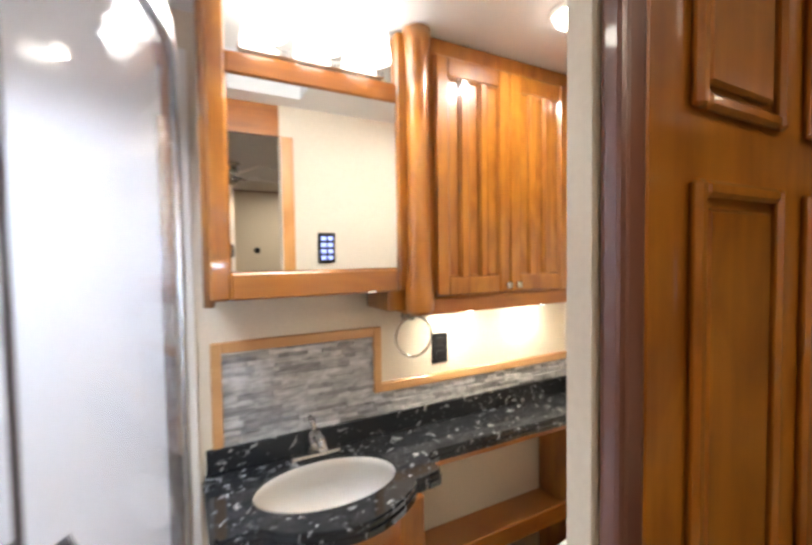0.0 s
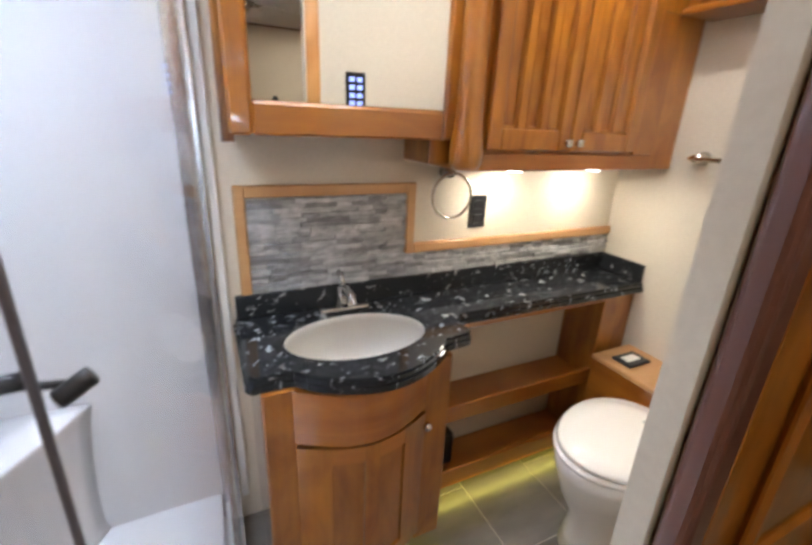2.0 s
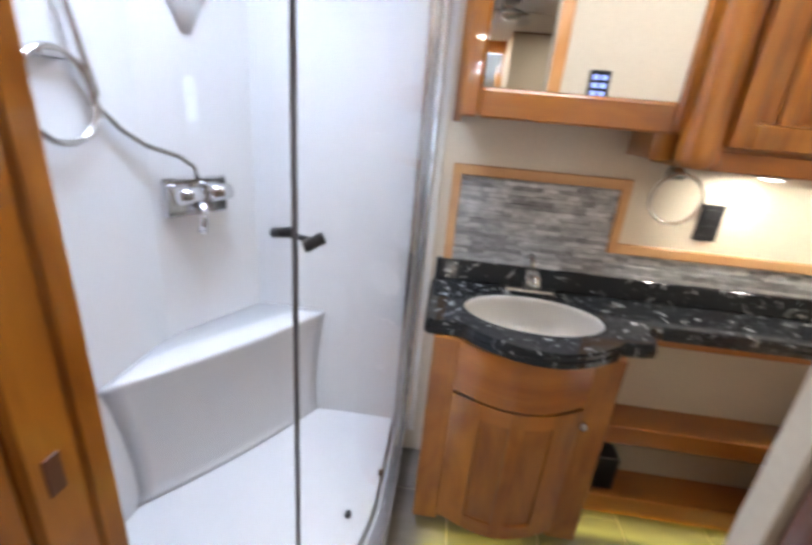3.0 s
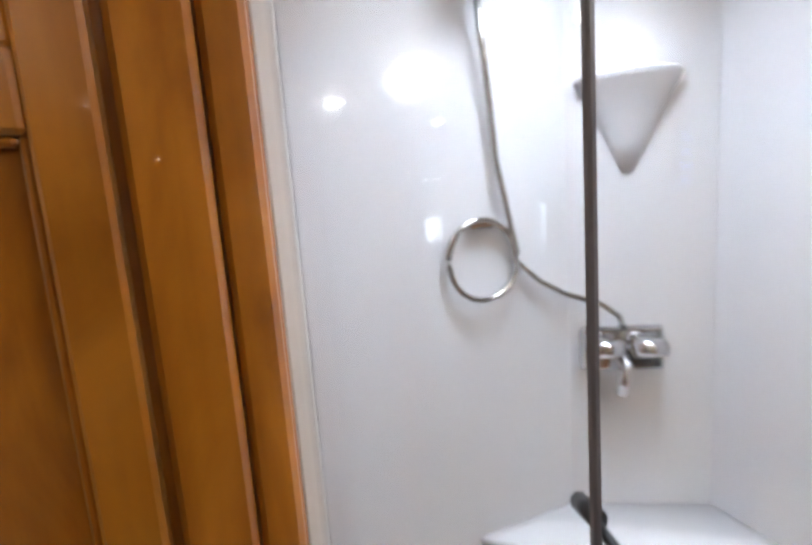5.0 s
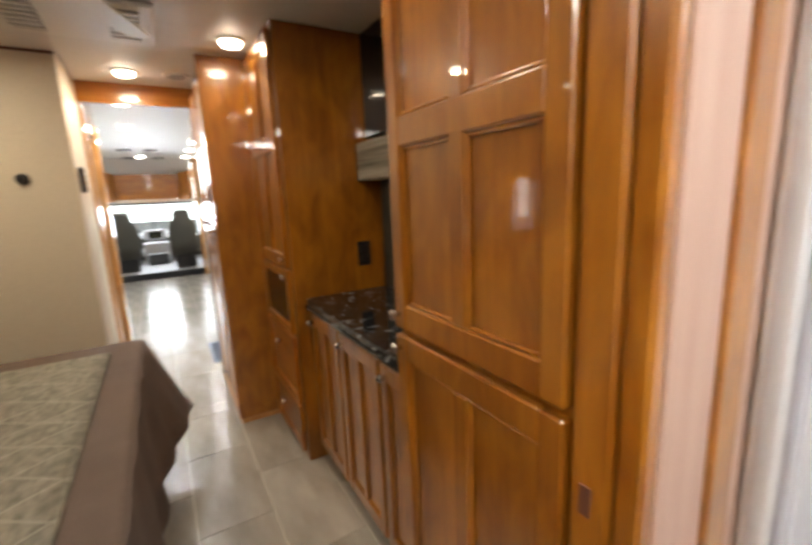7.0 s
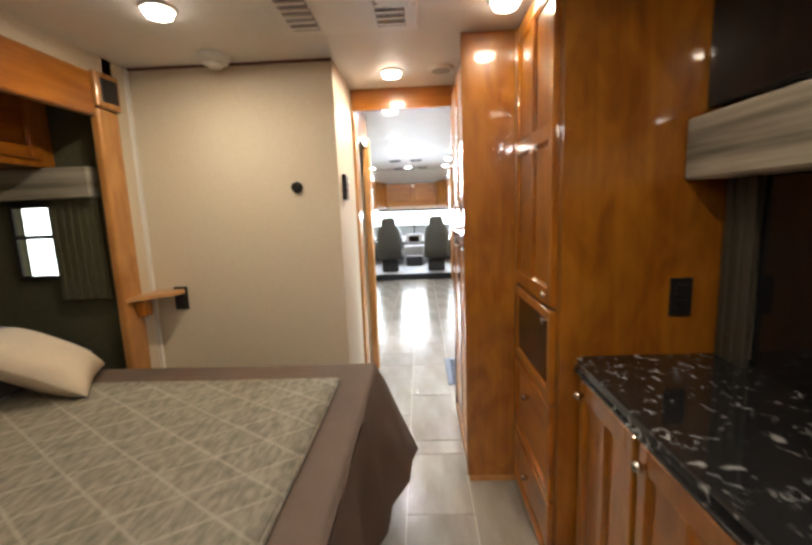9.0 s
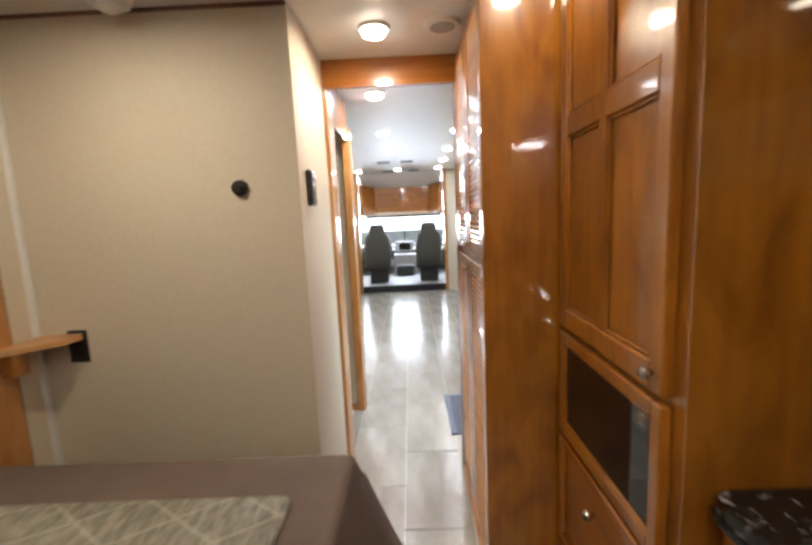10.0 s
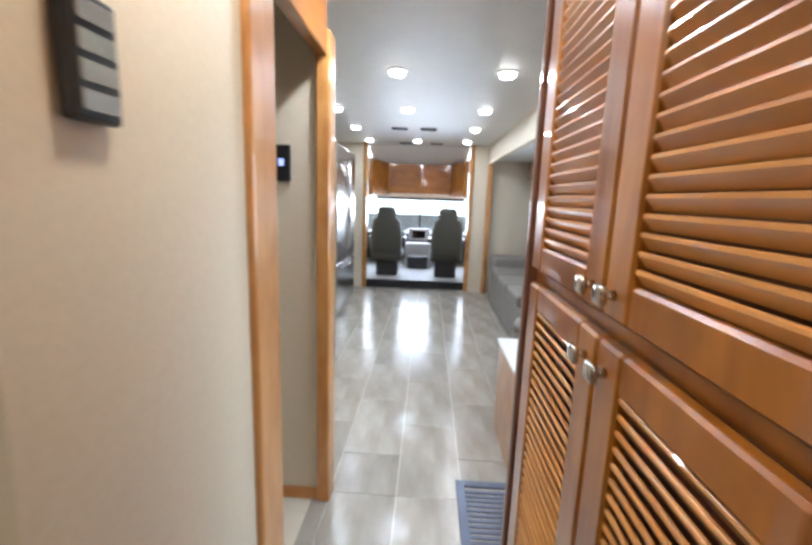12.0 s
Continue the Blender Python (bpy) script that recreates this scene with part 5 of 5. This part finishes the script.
structure("wall_cab_side_left", box(-1.4, -1.3, 9.48, 12.2, 0.0, 1.95), WALL, "plain cab side wall", "wall")
structure("wall_cab_side_right", box(1.0, 1.1, 9.48, 12.2, 0.0, 1.95), WALL, "plain cab side wall", "wall")
bm = box(-0.93, 0.545, 9.5, 10.05, 1.905, CEIL)
for v in bm.verts:
    if v.co.z < 2.0:
        v.co.z = 2.09 if v.co.y < 9.8 else 1.885
structure("wall_cab_header", bm, CEILING, "pale sloping soffit above the cab cabinets", "wall")
cabc = thing("cab_cabinet", (-0.19, 10.3, 1.4), "maple overhead cabinets above the windscreen", "cabinet")
part("body", box(-0.70, 0.32, 10.05, 10.6, 1.42, 1.88, 0.004), WOOD, cabc)
CF = facing((0, 10.0495, 0), (1, 0, 0), (0, -1, 0))
for u0 in (-0.69, -0.18):
    panel_door(cabc, CF, u0, u0 + 0.49, 1.45, 1.86, material=WOOD_H)
for sx, x0, nm in ((1, -0.92, "left"), (-1, 0.535, "right")):
    wing = thing("cab_side_cabinet", (x0, 9.8, 1.4), "angled maple side cabinet in the cab", "cabinet", "cab side cabinets")
    o = [(x0, 9.50), (x0 + sx * 0.06, 9.50), (x0 + sx * 0.225, 10.05), (x0 + sx * 0.225, 10.6), (x0, 10.6)]
    part("body", prism(o if sx > 0 else o[::-1], 1.39, 1.90, 0.004), WOOD, wing)
soff = thing("windscreen_shade", (-0.19, 10.7, 1.3), "rolled black shade below the cab cabinets", "shade")
part("valance", box(-1.1, 0.75, 10.62, 10.66, 1.36, 1.42), PLASTIC, soff)
part("roll", cyl((-0.95, 10.72, 1.345), (0.6, 10.72, 1.345), 0.035), BLACK, soff, smooth=True)


def cab_seat(x, label):
    s = thing("swivel_chair", (x, 9.95, 0.11), label, "seat", "cab seats")
    part("pedestal", box(x - 0.17, x + 0.17, 9.82, 10.15, 0.11, 0.36, 0.02), BLACK, s)
    part("cushion", box(x - 0.25, x + 0.25, 9.74, 10.28, 0.36, 0.52, 0.05, 3), SEAT, s)
    rows = []
    for z, w, y, d in ((0.42, 0.24, 9.74, 0.07), (0.60, 0.245, 9.72, 0.075), (0.85, 0.24, 9.70, 0.07), (1.00, 0.21, 9.69, 0.06), (1.04, 0.15, 9.69, 0.055), (1.16, 0.14, 9.68, 0.05), (1.21, 0.10, 9.68, 0.035)):
        rows.append([(x + w * abs(math.cos(t)) ** 0.5 * math.copysign(1, math.cos(t)), y + d * abs(math.sin(t)) ** 0.6 * math.copysign(1, math.sin(t)), z) for t in (2 * math.pi * (k + 0.5) / 28 for k in range(28))])
    part("backrest", loft(rows), SEAT, s, smooth=True)
    for q in (-0.29, 0.25):
        part("armrest", box(x + q, x + q + 0.05, 9.72, 10.10, 0.66, 0.74, 0.02, 2), SEAT, s)
    return s


cab_seat(-0.66, "grey leather swivel driver seat in the cab")
cab_seat(0.28, "grey leather swivel passenger seat in the cab")
dash = thing("dashboard", (-0.19, 11.3, 0.11), "dark dashboard with grey centre console in the cab", "dashboard")
part("body", box(-1.28, 0.98, 11.0, 11.6, 0.40, 0.72, 0.05, 3), BLACK, dash)
part("console", box(-0.42, 0.06, 10.75, 11.05, 0.115, 0.55, 0.03, 2), GREY, dash, "grey centre console")
part("engine_cover", box(-0.36, 0.0, 10.55, 10.75, 0.115, 0.34, 0.03, 2), BLACK, dash)
part("screen_cluster", box(-0.38, 0.02, 10.96, 11.0, 0.58, 0.80, 0.02, 2), GREY, dash, "grey instrument cluster")
part("display", box(-0.30, -0.06, 10.952, 10.9595, 0.62, 0.76), DARK, dash)
part("wheel", tube([(-0.66 + 0.2 * math.cos(2 * math.pi * k / 24), 10.86 + 0.05 * math.sin(2 * math.pi * k / 24), 0.78 + 0.17 * math.sin(2 * math.pi * k / 24)) for k in range(24)], 0.016, 8, True), BLACK, dash, smooth=True)
ws = thing("window_3", (-0.19, 12.2, 0.7), "large panoramic windscreen of the coach", "window", kind="structure")
part("pane", box(-1.3, 1.0, 11.72, 11.73, 0.70, 1.90), PANE, ws).visible_shadow = False
part("pillar", box(-0.20, -0.17, 11.69, 11.72, 0.72, 1.9), BLACK, ws)
structure("wall_cab_front", box(-1.3, 1.0, 11.75, 11.85, 0.0, 0.70), BLACK, "dark front body below the windscreen", "wall")
structure("ground", box(-60, 60, -60, 80, -1.2, -0.9), mat("asphalt", (0.06, 0.06, 0.06), 0.9, var=0.3), "grey asphalt lot outside the coach", "ground")
structure("backdrop", box(-14, 14, 62, 62.2, -1, 14), DAY, "bright overexposed daylight outside the windscreen", "backdrop")
structure("backdrop_hedge", box(9, 9.1, 0, 25, -1, 6), GREENDAY, "bright green daylight outside the side window", "backdrop")
structure("backdrop_rear", box(-9.1, -9, -5, 60, -1, 8), DAY, "bright daylight outside the bed window", "backdrop")

# ---- floor tiles ----
tiles = {}
TW, TL = 0.305, 0.61


def tile_mesh(w, l, material):
    key = (round(w, 3), round(l, 3), material.name)
    if key not in tiles:
        me = bpy.data.meshes.new("tile")
        b = box(0.002, w - 0.002, 0.002, l - 0.002, -0.008, 0.0)
        b.to_mesh(me), b.free()
        me.materials.append(material)
        tiles[key] = me
    return tiles[key]


def lay(x0, x1, y0, y1, ox, oy, material):
    i0 = math.floor((x0 - ox) / TW)
    i = i0
    while ox + i * TW < x1:
        a, b = max(x0, ox + i * TW), min(x1, ox + (i + 1) * TW)
        off = oy + (TL / 2 if i % 2 else 0)
        j = math.floor((y0 - off) / TL)
        while off + j * TL < y1:
            c, d = max(y0, off + j * TL), min(y1, off + (j + 1) * TL)
            if b - a > 0.02 and d - c > 0.02:
                t = new("tile", tile_mesh(b - a, d - c, material))
                t.parent = floor
                t.location = (a, c, 0.0)
            j += 1
        i += 1


lay(-1.5, 0.36, 0.0, 1.03, -0.12, 0.2, BATH_TILE)
lay(-0.6, 0.55, 1.03, 3.58, -0.12, 4.94, TILE)
lay(-0.5, 1.0, 3.58, 4.94, -0.12, 4.94, TILE)
lay(-1.35, 1.69, 4.94, 9.43, -0.12, 4.94, TILE)
